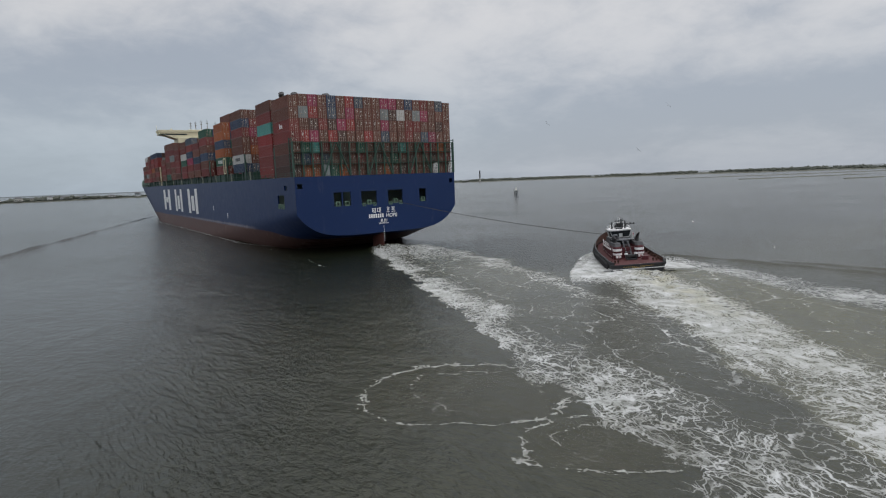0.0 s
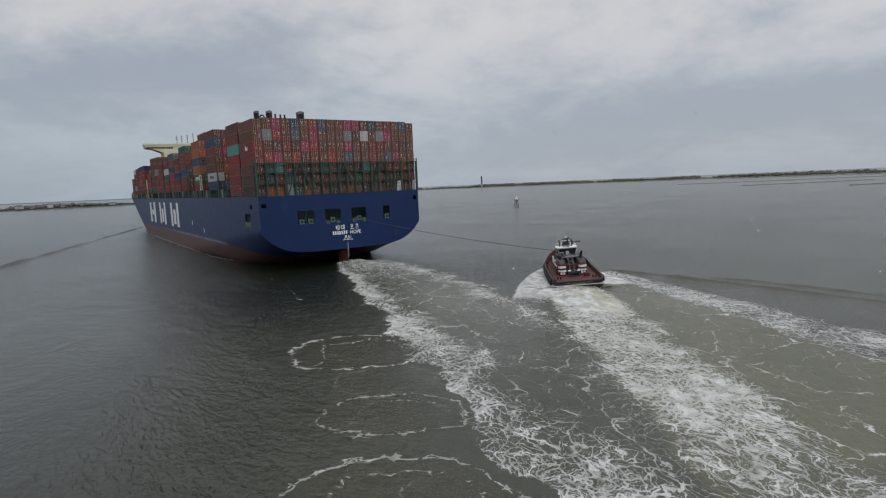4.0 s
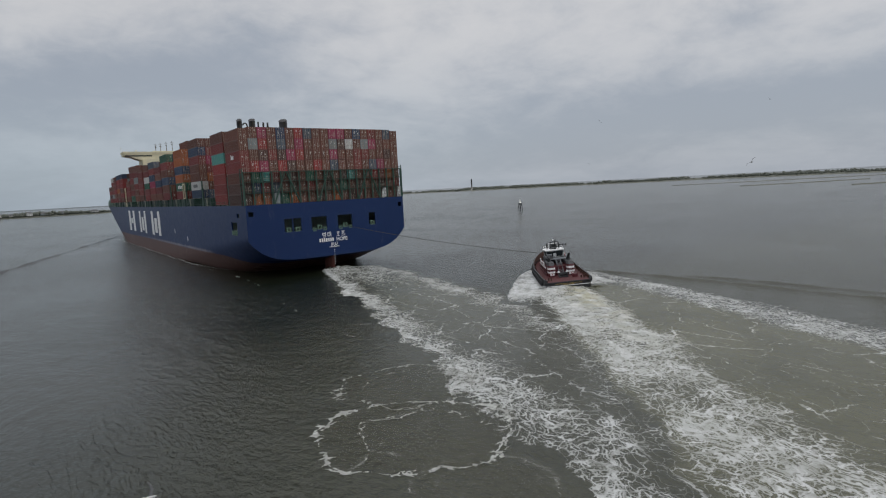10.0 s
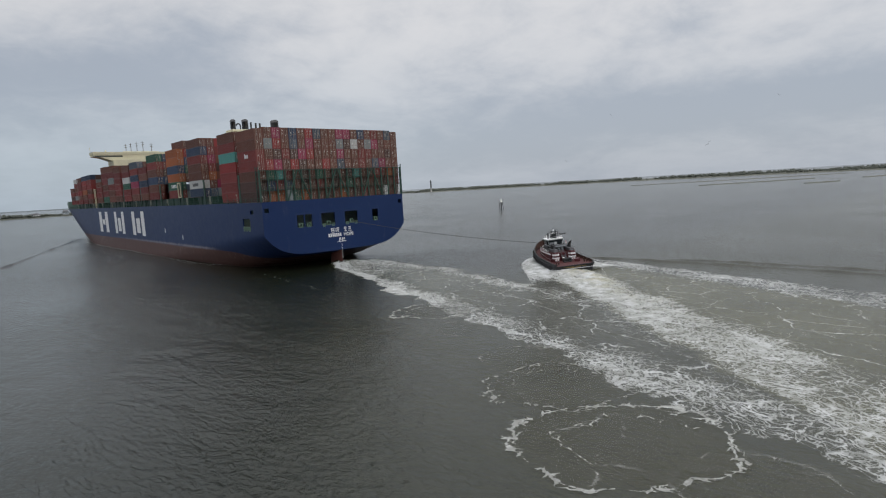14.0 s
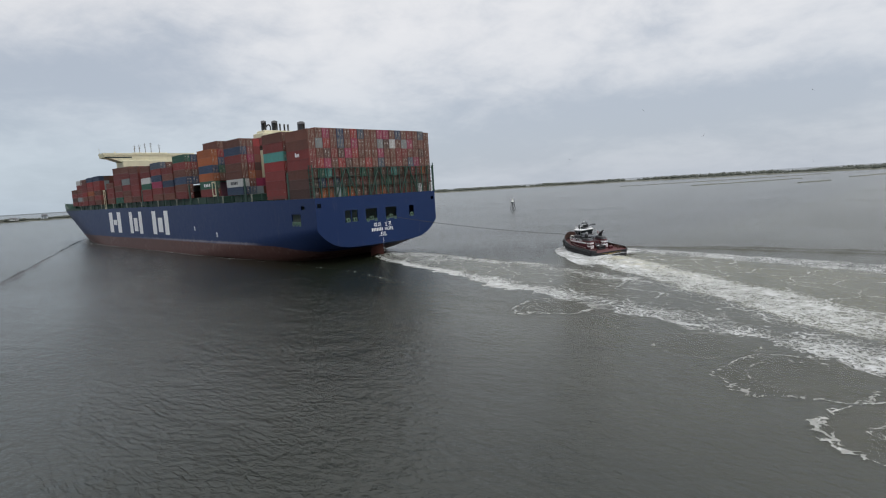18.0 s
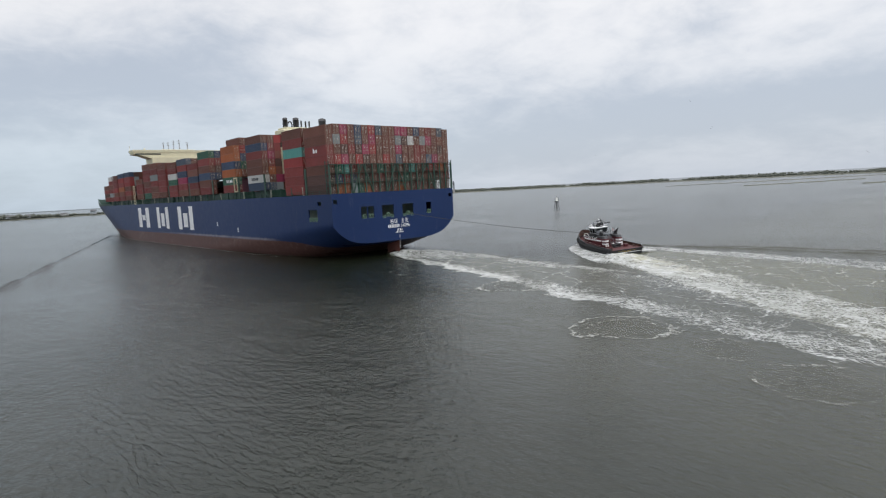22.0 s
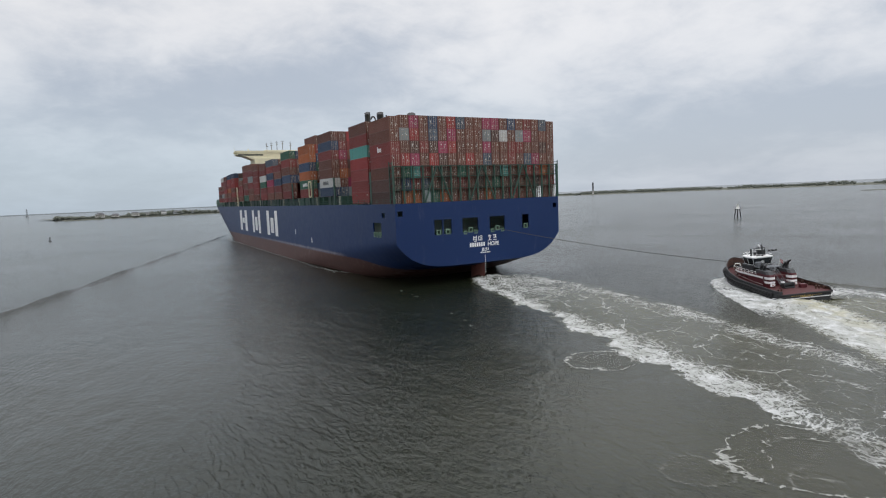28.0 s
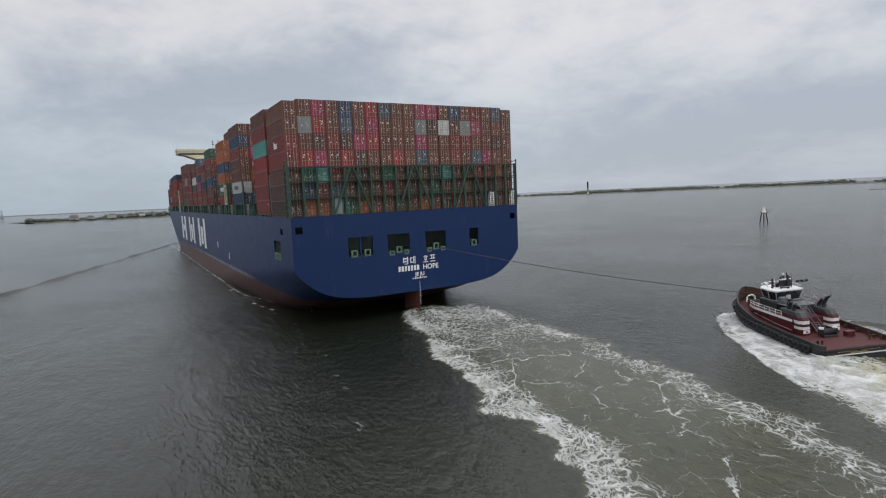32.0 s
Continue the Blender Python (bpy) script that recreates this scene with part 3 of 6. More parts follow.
def white_frame(x0, x1, y0, y1, z1):
    """An open white-painted ladder cage on the after deck."""
    b = B()
    for x in (x0, x1):
        for y in (y0, y1):
            b.box(x - 0.07, x + 0.07, y - 0.07, y + 0.07, DECK - 0.02, z1)
    for k in range(6):
        z = DECK + 0.4 + k * (z1 - DECK - 0.4) / 5.5
        b.box(x0, x1, y0 - 0.05, y0 + 0.05, z, z + 0.10)
    b.box(x0 - 0.07, x1 + 0.07, y0 - 0.07, y1 + 0.07, z1 - 0.02, z1 + 0.1)
    part("ladder_cage", b, M_WHITE, ship, "open white ladder cage")


def build_lashing():
    """Green lashing bridge at the stern and lighter ones between the bays."""
    y0, y1, top = -1.15, -0.25, 28.7
    for i in range(20):
        x = -23.95 + i * 2.52
        part("lashing_post", B().box(x - 0.19, x + 0.19, y0, y0 + 0.36, DECK, top, 0.03), M_GREEN, ship)
    for z in (23.1, 26.0, 28.45):
        part("lashing_rail", B().box(-24.0, 24.0, y0 - 0.02, y1, z, z + 0.11).box(-24.0, 24.0, y0 - 0.06, y0 - 0.02, z + 0.11, z + 0.17), M_GREEN, ship, "green walkway of the lashing bridge")
        if z < 28:
            part("guard_rail", B().box(-24.0, 24.0, y0 - 0.05, y0, z + 0.6, z + 0.66).box(-24.0, 24.0, y0 - 0.05, y0, z + 1.1, z + 1.16), M_GREEN, ship)
    for x in (-12.6, 0.0, 12.6):
        for s in (-1, 1):
            part("brace", B().tube([(x + s * 0.2, y0 - 0.12, top - 0.2), (x + s * 3.6, y0 - 0.12, DECK)], 0.2, 6), M_GREEN, ship, "green diagonal brace")
    for s in (-1, 1):
        b = B().box(s * 24.2 - 0.1, s * 24.2 + 0.1, y0 - 0.1, y0 + 0.1, DECK, 29.6).box(s * 24.2 - 0.1, s * 24.2 + 0.1, 0.5, 0.7, DECK, 29.6)
        for k in range(8):
            b.box(s * 24.2 - 0.08, s * 24.2 + 0.08, y0, 0.6, DECK + 1.1 + k * 1.15, DECK + 1.25 + k * 1.15)
        part("end_frame", b, M_GREEN, ship, "dark green ladder frame")
    white_frame(23.0, 23.9, -0.9, -0.2, 23.0)
    white_frame(17.6, 18.4, -0.95, -0.3, 22.8)
    part("white_locker", B().box(-16.0, -14.6, -0.95, -0.3, DECK + 0.2, 23.0, 0.05), BOXMAT["g"], ship)
    for i in range(19):  # lashing rods crossed over the lowest tiers
        x = -22.68 + i * 2.52
        for s in (-1, 1):
            part("lashing_rod", B().tube([(x + s * 1.0, -0.6, DECK + 0.1), (x - s * 0.95, -0.12, DECK + 5.7)], 0.045, 5), M_ROD2, ship)
    for i, y in enumerate((14.3, 42.2, 64.8, 77.6, 90.3, 103.4, 117.3, 130.9, 146.6, 159.4, 172.1, 210.6, 224.1, 238.1, 250.4)):
        part("hatch_cover", B().box(-21.4, 21.4, y - 0.6, y + 12.4, DECK - 0.02, 22.5, 0.1), M_GREEN, ship, "green hatch coaming and cover")
    # stanchions that carry the outer stacks, along both sides
    for s in (-1, 1):
        for i in range(34):
            y = 15.5 + i * 7.3
            b = B().box(s * 23.6 - 0.2, s * 23.6 + 0.2, y - 0.18, y + 0.18, DECK - 0.02, 22.5, 0.03).box(s * 23.6 - 0.3, s * 23.6 + 0.3, y - 0.4, y + 0.4, 22.3, 22.55)
            part("stanchion", b, M_GREEN if i % 3 else M_CREAM2, ship)
    for y in (13.2, 41.3, 63.0, 88.5, 115.5, 144.2, 187.0, 231):
        for x in (-23.7, 23.7):
            part("lashing_frame", B().box(x - 0.15, x + 0.15, y - 0.5, y + 0.5, DECK, 28.0, 0.04).box(x - 0.4, x + 0.4, y - 0.5, y + 0.5, 25.2, 25.4), M_GREEN, ship)
    for y, z0, z1 in ((203, DECK, 30.2), (65.0, 22.6, 28.0)):  # cream gangway frames
        b = B().box(-24.15, -23.9, y - 1.4, y - 1.15, z0, z1).box(-24.15, -23.9, y + 1.15, y + 1.4, z0, z1).box(-24.15, -23.9, y - 1.4, y + 1.4, z1 - 0.5, z1).box(-24.15, -23.9, y - 1.4, y + 1.4, z0, z0 + 0.4)
        part("gangway_frame", b, M_CREAM, ship, "cream gangway frame")


M_ROD2 = paint("lashing_rod_steel", (0.10, 0.12, 0.10), 0.6)
M_CREAM2 = paint("weathered_post_paint", (0.32, 0.33, 0.27), 0.6, amount=0.5)
build_lashing()


# ---- the containers ----
LEN, WID = 12.19, 2.438


def box_mesh(h):
    """A forty-foot box: corner posts, rails, corrugated sides and front wall, ribbed roof."""
    b = B()
    hw, p = WID / 2, 0.16
    for x in (-hw, hw - p):
        for y in (0, LEN - p):
            b.box(x, x + p, y, y + p, 0, h)
        for z, d in ((0, 0.17), (h - 0.12, 0.12)):
            b.box(x, x + p, p, LEN - p, z, z + d)
    for y in (0, LEN - p):
        b.box(-hw + p, hw - p, y, y + p, h - 0.12, h)
        b.box(-hw + p, hw - p, y, y + p, 0, 0.17)

    def waves(a, c, n):
        out, step = [], (c - a) / n
        for i in range(n):
            o = a + i * step
            out += [(o, 0.03), (o + step * 0.32, 0.03), (o + step * 0.5, 0.09), (o + step * 0.82, 0.09)]
        return out + [(c, 0.03)]

    for s in (-1, 1):
        w = waves(p, LEN - p, 34)
        rows = [[(s * (hw - d), y, 0.17) for y, d in w], [(s * (hw - d), y, h - 0.12) for y, d in w]]
        b.loft(rows if s > 0 else rows[::-1], False)
    w = waves(-hw + p, hw - p, 8)
    b.loft([[(x, LEN - d, 0.17) for x, d in w], [(x, LEN - d, h - 0.12) for x, d in w]][::-1], False)
    b.box(-hw + p, hw - p, p, LEN - p, h - 0.10, h - 0.04)
    b.box(-hw + p, hw - p, 0.05, 0.12, 0.17, h - 0.12)
    for x in (-hw, hw - 0.18):
        for y in (-0.006, LEN - 0.172):
            for z in (-0.006, h - 0.112):
                b.box(x - 0.004 if x < 0 else x + 0.002, x + 0.178 if x < 0 else x + 0.184, y, y + 0.178, z, z + 0.118)
    return b.mesh("container", BOXMAT["b"])


def door_mesh(h):
    b = B()
    for k in range(5):
        z0 = 0.2 + k * (h - 0.36) / 5
        b.box(0.01, 1.05, 0.02, 0.05, z0 + 0.02, z0 + (h - 0.36) / 5 - 0.02)
    b.box(0.0, 1.06, 0.035, 0.055, 0.19, h - 0.15)
    return b.mesh("door", BOXMAT["b"])


def rod_mesh(h):
    b = B().tube([(0, 0, 0.1), (0, 0, h - 0.08)], 0.033, 6, False)
    for z in (0.22, 0.95, 1.9, h - 0.25):
        b.box(-0.085, 0.085, -0.03, 0.03, z, z + 0.10)
    b.box(-0.02, 0.32, -0.035, -0.005, 1.02, 1.08)
    return b.mesh("lock_rod", M_ROD)


def sticker_mesh(v):
    rnd = random.Random(v)
    b = B()
    x, z = rnd.uniform(0.1, 0.8), rnd.uniform(0.4, 2.4)
    b.box(x, x + rnd.uniform(0.10, 0.24), 0.012, 0.017, z, z + rnd.uniform(0.12, 0.3))
    return b.mesh("label_plate", M_STICK)


MESH = {h: (box_mesh(h), door_mesh(h), rod_mesh(h)) for h in (2.87, 2.66)}
STICK = [sticker_mesh(i) for i in range(12)]
CARGO = []  # (thing, place in the ship's frame)
NAMES = {"b": "brown", "d": "dark brown", "r": "red", "R": "brick-red", "p": "magenta-pink", "u": "blue", "s": "slate-blue", "g": "pale grey",
         "w": "white", "o": "orange", "t": "turquoise", "n": "green", "k": "charcoal"}


def slot_paint(ob, key):
    ob.material_slots[0].link = "OBJECT"
    ob.material_slots[0].material = BOXMAT[key]


def put_box(x, y, z, key, h=2.87, doors=False, note=""):
    bm_, dm, rm = MESH[h]
    ob = new("shipping_container", bm_)
    slot_paint(ob, key)
    tagged(ob, f"{NAMES[key]} corrugated steel shipping container {note or 'stacked on the deck'}", "shipping container", "containers on the ship")
    if doors:
        rnd = random.Random(f"{x:.1f} {z:.1f} {y:.0f}")
        for s in (-1, 1):
            d = part("door", dm, None, ob, "", Matrix.Translation((-1.065 if s < 0 else 0.005, 0, 0)))
            slot_paint(d, key)
            for plate_mesh in rnd.sample(STICK, 3):
                part("label_plate", plate_mesh, None, d)
            for k in (0.3, 0.78):
                part("lock_rod", rm, None, d, "", Matrix.Translation((k, 0.0, 0)))
    m = pose(x, y, z)
    ob.matrix_world = ship_at(0) @ m
    CARGO.append((ob, m))
    return ob


# aft face of the last bay, tier by tier from the top, port to starboard
STERN = ["bbpbubrsbbppbubRbsb", "bgrbsbpbbbgdwbgpbbb", "RbdRdprbbbpbbRRbbdb", "RrpbrdbbrbsbbRbspbb", "bntRbdbnbdbdtbbrRob", "duRsbdbRbdbnbdbbdbR", "doognobbdbobdRbbdbb"]
for tier, row in enumerate(STERN):
    for col, key in enumerate(row):
        low = 0.12 if col in (0, 18) else 0.0
        put_box(-22.68 + col * 2.52 + (-0.07 if col < 7 else 0.07 if col > 11 else 0), 0.0, DECK + 0.02 + (6 - tier) * 2.896 - low * (6 - tier) / 2, key, 2.87, True, "with closed doors, at the stern")

# outer stacks of the bays further forward: aft end, base, tier height, paints from the top
BAYS = [
    (14.2, 20.3, 2.896, "bRtrRRR"), (42.1, 22.6, 2.70, "buRbbwu"), (65.0, 22.6, 2.896, "oouonR"), (90.2, 22.6, 2.92, "nRbubR"),
    (117.2, 22.6, 2.75, "sRupRb"), (130.8, 22.6, 2.62, "bRwnRR"), (146.5, 22.6, 2.72, "bRRRRb"), (159.3, 22.6, 2.9, "bRgRbb"),
    (172.0, 22.6, 2.95, "bRRbRn"), (210.5, 22.6, 2.6, "uRrbRb"), (224.0, 22.6, 2.58, "urRobR"), (238.0, 22.6, 2.5, "bRRrbR"),
    (247.2, 22.6, 2.45, "wRbRgR"), (260.5, 22.6, 2.4, "bRdR"),
]
rnd = random.Random(5)
MIX = "bbbbddrrRRRpuusgonkbR"
for yb, zb, dz, paints in BAYS:
    h = 2.87 if dz > 2.8 else 2.66
    n = len(paints)
    cols = 1 if yb < 20 else 3
    for c in range(cols):
        for i, key in enumerate(paints):
            if c and i > 3 and yb > 60:
                continue
            k2 = key if c == 0 else rnd.choice(MIX)
            put_box(-22.68 + c * 2.52, yb, zb + (n - 1 - i) * dz, k2, h, c < 2 and yb < 120, "in an outer stack")
    # on the third bay and the fifth the inner rows stand one box higher
    if 60 < yb < 70:
        for c in (1, 2):
            put_box(-22.68 + c * 2.52, yb, zb + n * dz, "b", h, True, "topping an inner stack")


# lower stacks that close the gaps between the bays on the port side
for yb, paints in ((103.9, "RbuRb"), (186.2, "bRRb")):
    for c in range(3):
        for i, key in enumerate(paints):
            put_box(-22.68 + c * 2.52, yb, 22.6 + (len(paints) - 1 - i) * 2.7, key if c == 0 else rnd.choice(MIX), 2.66, False, "in an outer stack")


def bay_block(y, z0, rows, cols, seed):
    """The many boxes inside a bay, which only show their tops and far ends."""
    r = random.Random(seed)
    b = B()
    keys = list("bdrRpusgonk")
    for c in cols:
        n = rows + r.choice((0, 0, 0, -1))
        for i in range(n):
            if 1 < i < n - 1 and c != cols[-1]:
                continue
            b.m = r.randrange(len(keys))
            x = -22.68 + c * 2.52
            b.box(x - 1.21, x + 1.21, y, y + 12.1, z0 + i * 2.75, z0 + i * 2.75 + 2.7)
    ob = thing("container_block", b, [BOXMAT[k] for k in keys], "mixed red, brown and blue containers packed in a bay", "shipping containers", kind="stuff")
    ob.matrix_world = ship_at(0)
    CARGO.append((ob, Matrix()))


for yb, zb, dz, paints in BAYS:
    bay_block(yb, zb, len(paints) - (0 if dz > 2.6 else 1), list(range(1 if yb < 20 else 3, 19 if yb < 255 else 15)), int(yb))
for yb, rows in ((29.0, 6), (77.6, 5), (103.0, 5), (185.0, 5)):
    bay_block(yb - 0.5, 22.6, rows - 1, list(range(4, 16)), int(yb) + 100)

# plain bars where names are painted on three boxes
for ob, m in list(CARGO):
    p = m.translation
    if abs(p.x + 22.68) > 0.1:
        continue
    if abs(p.y) < 0.1 and abs(p.z - (DECK + 0.02 + 4 * 2.896)) < 0.4:
        bars, mat = [(7.4 - i * 0.62 - w, 7.4 - i * 0.62, 0.9, 2.2 if i == 0 else 1.8) for i, w in enumerate((0.55, 0.4, 0.4, 0.4))], M_WHITE
    elif abs(p.y - 42.1) < 0.1 and abs(p.z - (22.6 + 2.7)) < 0.4:
        bars, mat = [(9.0 - i * 1.1 - 0.8, 9.0 - i * 1.1, 0.8, 1.8) for i in range(5)], BOXMAT["k"]
    elif abs(p.y - 65.0) < 0.1 and abs(p.z - (22.6 + 2.896)) < 0.4:
        bars, mat = [(8.6 - i * 1.5 - 0.9, 8.6 - i * 1.5, 0.8, 1.9) for i in range(4)], M_WHITE
    else:
        continue
    for y0, y1, z0, z1 in bars:
        part("name_bar", B().box(-1.245, -1.222, y0, y1, z0, z1), mat, ob, "bar of a painted name")


# ---- the tug: y ahead, x to starboard, z from the water ----
M_TRED = paint("tug_red_paint", (0.075, 0.009, 0.013), 0.5, dirt=(0.07, 0.03, 0.03), amount=0.5, scale=0.9)
M_TDECK = paint("tug_deck_paint", (0.070, 0.011, 0.012), 0.7, dirt=(0.05, 0.022, 0.02), amount=0.5, scale=0.6)
M_TBUL = paint("tug_bulwark_paint", (0.075, 0.036, 0.025), 0.6, dirt=(0.05, 0.04, 0.035), amount=0.7, scale=0.9)
M_RUB = paint("tyre_rubber", (0.016, 0.016, 0.017), 0.85, dirt=(0.05, 0.048, 0.045), amount=0.4, scale=1.5)
M_TBLK = paint("tug_black_paint", (0.02, 0.021, 0.023), 0.45, dirt=(0.08, 0.06, 0.05), amount=0.4, scale=0.8)
M_STACK = paint("stack_grey", (0.045, 0.047, 0.05), 0.6, amount=0.4)
M_GREY = paint("grey_roof_paint", (0.13, 0.14, 0.15), 0.6, amount=0.3)
M_PALE = paint("weathered_white", (0.42, 0.43, 0.43), 0.6, dirt=(0.12, 0.11, 0.10), amount=0.6, scale=1.2)
M_YEL = paint("yellow_lettering", (0.5, 0.36, 0.12), 0.6)
M_FLAGR = paint("flag_red", (0.35, 0.04, 0.05), 0.8)
tug = thing("tugboat", None, None, "dark red tugboat with black hull and tyre fenders", "tugboat")


def tug_hb(y):
    return lerp_table([(-14.3, 4.7), (-13.9, 5.05), (-13.2, 5.25), (-11, 5.35), (2, 5.35), (6, 5.05), (9, 4.35), (11.2, 3.4), (12.9, 2.3), (14, 1.2), (14.6, 0.0)], y)


def tug_z(y):
    return lerp_table([(-14.3, 1.45), (-6, 1.4), (2, 1.75), (8, 2.6), (14.6, 3.7)], y)


def build_tug():
    ys = [-14.3, -13.9, -13.2, -11, -8, -5, -2, 2, 4, 6, 7.5, 9, 10.1, 11.2, 12.1, 12.9, 13.5, 14, 14.35, 14.6]
    for name, lo, hi, mat, lab in (("hull", None, 0, M_TBLK, "black hull"),):
        b = B()
        for s in (-1, 1):
            rows = [[(s * tug_hb(y) * k, y - (1 - k) * 0.9 * (y > 8), z if z < 1 else tug_z(y)) for y in ys] for k, z in ((0.72, -1.6), (0.93, -0.2), (0.985, 0.6), (1.0, 9))]
            b.loft(rows if s < 0 else [r[::-1] for r in rows])
        st = [[(x * k, -14.3, z) for x in (-4.7, -2, 0, 2, 4.7)] for k, z in ((0.72, -1.6), (0.93, -0.2), (0.985, 0.6), (1.0, tug_z(-14.3)))]
        b.loft(st, False)
        part(name, b, mat, tug, lab)
    b = B()
    b.loft([[(-tug_hb(y) + 0.02, y, tug_z(y) - 0.02), (0, y, tug_z(y) + 0.06), (tug_hb(y) - 0.02, y, tug_z(y) - 0.02)] for y in ys])
    part("deck", b, M_TDECK, tug, "worn red deck")
    for s in (-1, 1):  # bulwark: black outside, brown inside, with a rounded cap
        hgt = lambda y: lerp_table([(-14.3, 0.55), (-9, 0.85), (2, 1.0), (9, 1.6), (14.6, 2.9)], y)
        o = [[(s * tug_hb(y) * 1.0, y, tug_z(y)) for y in ys], [(s * (tug_hb(y) - 0.12), y - 0.05 * (y > 12), tug_z(y) + hgt(y)) for y in ys]]
        i = [[(s * max(0, tug_hb(y) - 0.28), y - 0.1 * (y > 12), tug_z(y) + hgt(y)) for y in ys], [(s * max(0, tug_hb(y) - 0.2), y - 0.1 * (y > 12), tug_z(y) - 0.02) for y in ys]]
        b = B()
        b.loft(o if s < 0 else [r[::-1] for r in o])
        b.m = 1
        b.loft(i if s < 0 else [r[::-1] for r in i])
        b.loft([o[1], i[0]] if s < 0 else [i[0], o[1]])
        part("bulwark", b, [M_TBLK, M_TBUL], tug, "bulwark, black outside and brown inside")
        cap = [(s * (tug_hb(y) - 0.2), y - 0.05 * (y > 12), tug_z(y) + hgt(y) + 0.02) for y in ys]
        part("bulwark_cap", B().tube(cap, 0.13, 6), M_TBLK, tug)
        for k in range(9):
            y = -12 + k * 2.5
            part("bulwark_stay", B().box(s * (tug_hb(y) - 0.75) - 0.05, s * (tug_hb(y) - 0.25) + 0.05, y - 0.04, y + 0.04, tug_z(y), tug_z(y) + 0.7), M_TBUL, tug)
        y = -11.6
        while y < 13.6:  # tyres hung along the side
            d = Vector((s * (tug_hb(y) + 0.18), y, tug_z(y) - 0.15 + 0.12 * math.sin(y * 5)))
            nx = Vector((1, (tug_hb(y - 0.3) - tug_hb(y + 0.3)) / 0.6 * 1.0, 0))
            part("tyre_fender", B().torus(d, (s * nx.x, nx.y, 0), 0.42, 0.24, 12, 7), M_RUB, tug)
            y += 1.18 if y < 8 else 0.9
        part("side_stripe", B().tube([(s * (tug_hb(y) + 0.03), y, 0.62) for y in ys if y < -5], 0.07, 5), M_WHITE, tug)
    part("stern_stripe", B().box(-4.8, 4.8, -14.42, -14.3, 0.55, 0.68), M_WHITE, tug)
    part("stern_fender", B().tube([(-5.1, -13.9, 1.3), (-4.6, -14.45, 1.3), (4.6, -14.45, 1.3), (5.1, -13.9, 1.3)], 0.2, 8), M_RUB, tug, "black rubber stern fender")
    for i in range(15):
        if i != 7:
            part("name_bar", B().box(-2.9 + i * 0.39, -2.9 + i * 0.39 + 0.27, -14.34, -14.31, 0.98, 1.26), M_YEL, tug)
    for i in range(9):
        part("name_bar", B().box(-1.2 + i * 0.27, -1.2 + i * 0.27 + 0.18, -14.34, -14.31, 0.75, 0.9), M_YEL, tug)
    # bow fender: thick layered rubber
    arc = [(-tug_hb(y) - 0.15, y, tug_z(y) + 0.2) for y in ys if y > 9] + [(tug_hb(y) + 0.15, y, tug_z(y) + 0.2) for y in ys[::-1] if y > 9]
    part("bow_fender", B().tube([(x, y + 0.12, z) for x, y, z in arc], 0.5, 8).tube([(x * 0.98, y, z - 0.95) for x, y, z in arc], 0.42, 8), M_RUB, tug, "thick black rubber bow fender")
    # main deckhouse, its sides sweeping down aft
    b = B()
    prof = [(9.0, 1.6), (8.4, 2.6), (6, 3.15), (0, 3.3), (-4.6, 3.3)]
    z0 = lambda y: tug_z(y) - 0.05
    for s in (-1, 1):
        r = [[(s * w, y, z0(y)) for y, w in prof], [(s * (w - 0.05), y, 4.25) for y, w in prof]]
        b.loft(r if s > 0 else r[::-1], False)
    b.add([(-1.6, 9.0, z0(9)), (1.6, 9.0, z0(9)), (1.55, 9.0, 4.25), (-1.55, 9.0, 4.25)], [(0, 1, 2, 3)])
    b.add([(-3.3, -4.6, z0(-4)), (3.3, -4.6, z0(-4)), (3.25, -4.6, 4.25), (-3.25, -4.6, 4.25)], [(3, 2, 1, 0)])
    house = part("deckhouse", b, M_TRED, tug, "dark red deckhouse")
    part("upper_deck", B().loft([[(-w, y, 4.25), (w, y, 4.25)] for y, w in prof], False), M_TDECK, house)
    for s in (-1, 1):
        r = [[(s * (w + 0.02), y, 3.75) for y, w in prof], [(s * (w - 0.02), y, 4.28) for y, w in prof]]
        part("white_band", B().loft(r if s > 0 else r[::-1], False), M_WHITE, house)
        r = [[(s * (w + 0.03), y, z0(y) + 0.62) for y, w in prof], [(s * (w + 0.03), y, z0(y) + 0.72) for y, w in prof]]
        part("trim_line", B().loft(r if s > 0 else r[::-1], False), M_STICK, house)
        rail = B()
        for i in range(7):
            y = 8 - i * 1.6
            w = lerp_table([(-4.6, 3.2), (0, 3.2), (6, 3.05), (8.4, 2.5), (9, 1.5)], y)
            rail.tube([(s * w, y, 4.25), (s * w, y, 5.2)], 0.045, 6)
        for z in (4.7, 5.2):
            rail.tube([(s * lerp_table([(-4.6, 3.2), (0, 3.2), (6, 3.05), (8.4, 2.5), (9, 1.5)], y), y, z) for y in (8, 6.4, 4.8, 3.2, 0, -1.6)], 0.045, 6)
        part("upper_rail", rail, M_WHITE, tug, "white tubular railing")
        for y in (6.2, 4.2, 2.2):
            part("porthole", B().tube([(s * 3.22, y, 3.1), (s * 3.3, y, 3.1)], 0.22, 12), M_GLASS, house)
    # lower and upper wheelhouse
    part("wheelhouse_base", B().box(-2.5, 2.5, 1.0, 6.2, 4.2, 6.3, 0.15), M_TBLK, tug, "dark base of the wheelhouse")
    w = B()
    bot = [(-1.9, 1.6), (1.9, 1.6), (2.15, 3.2), (2.0, 5.4), (1.1, 6.4), (-1.1, 6.4), (-2.0, 5.4), (-2.15, 3.2)]
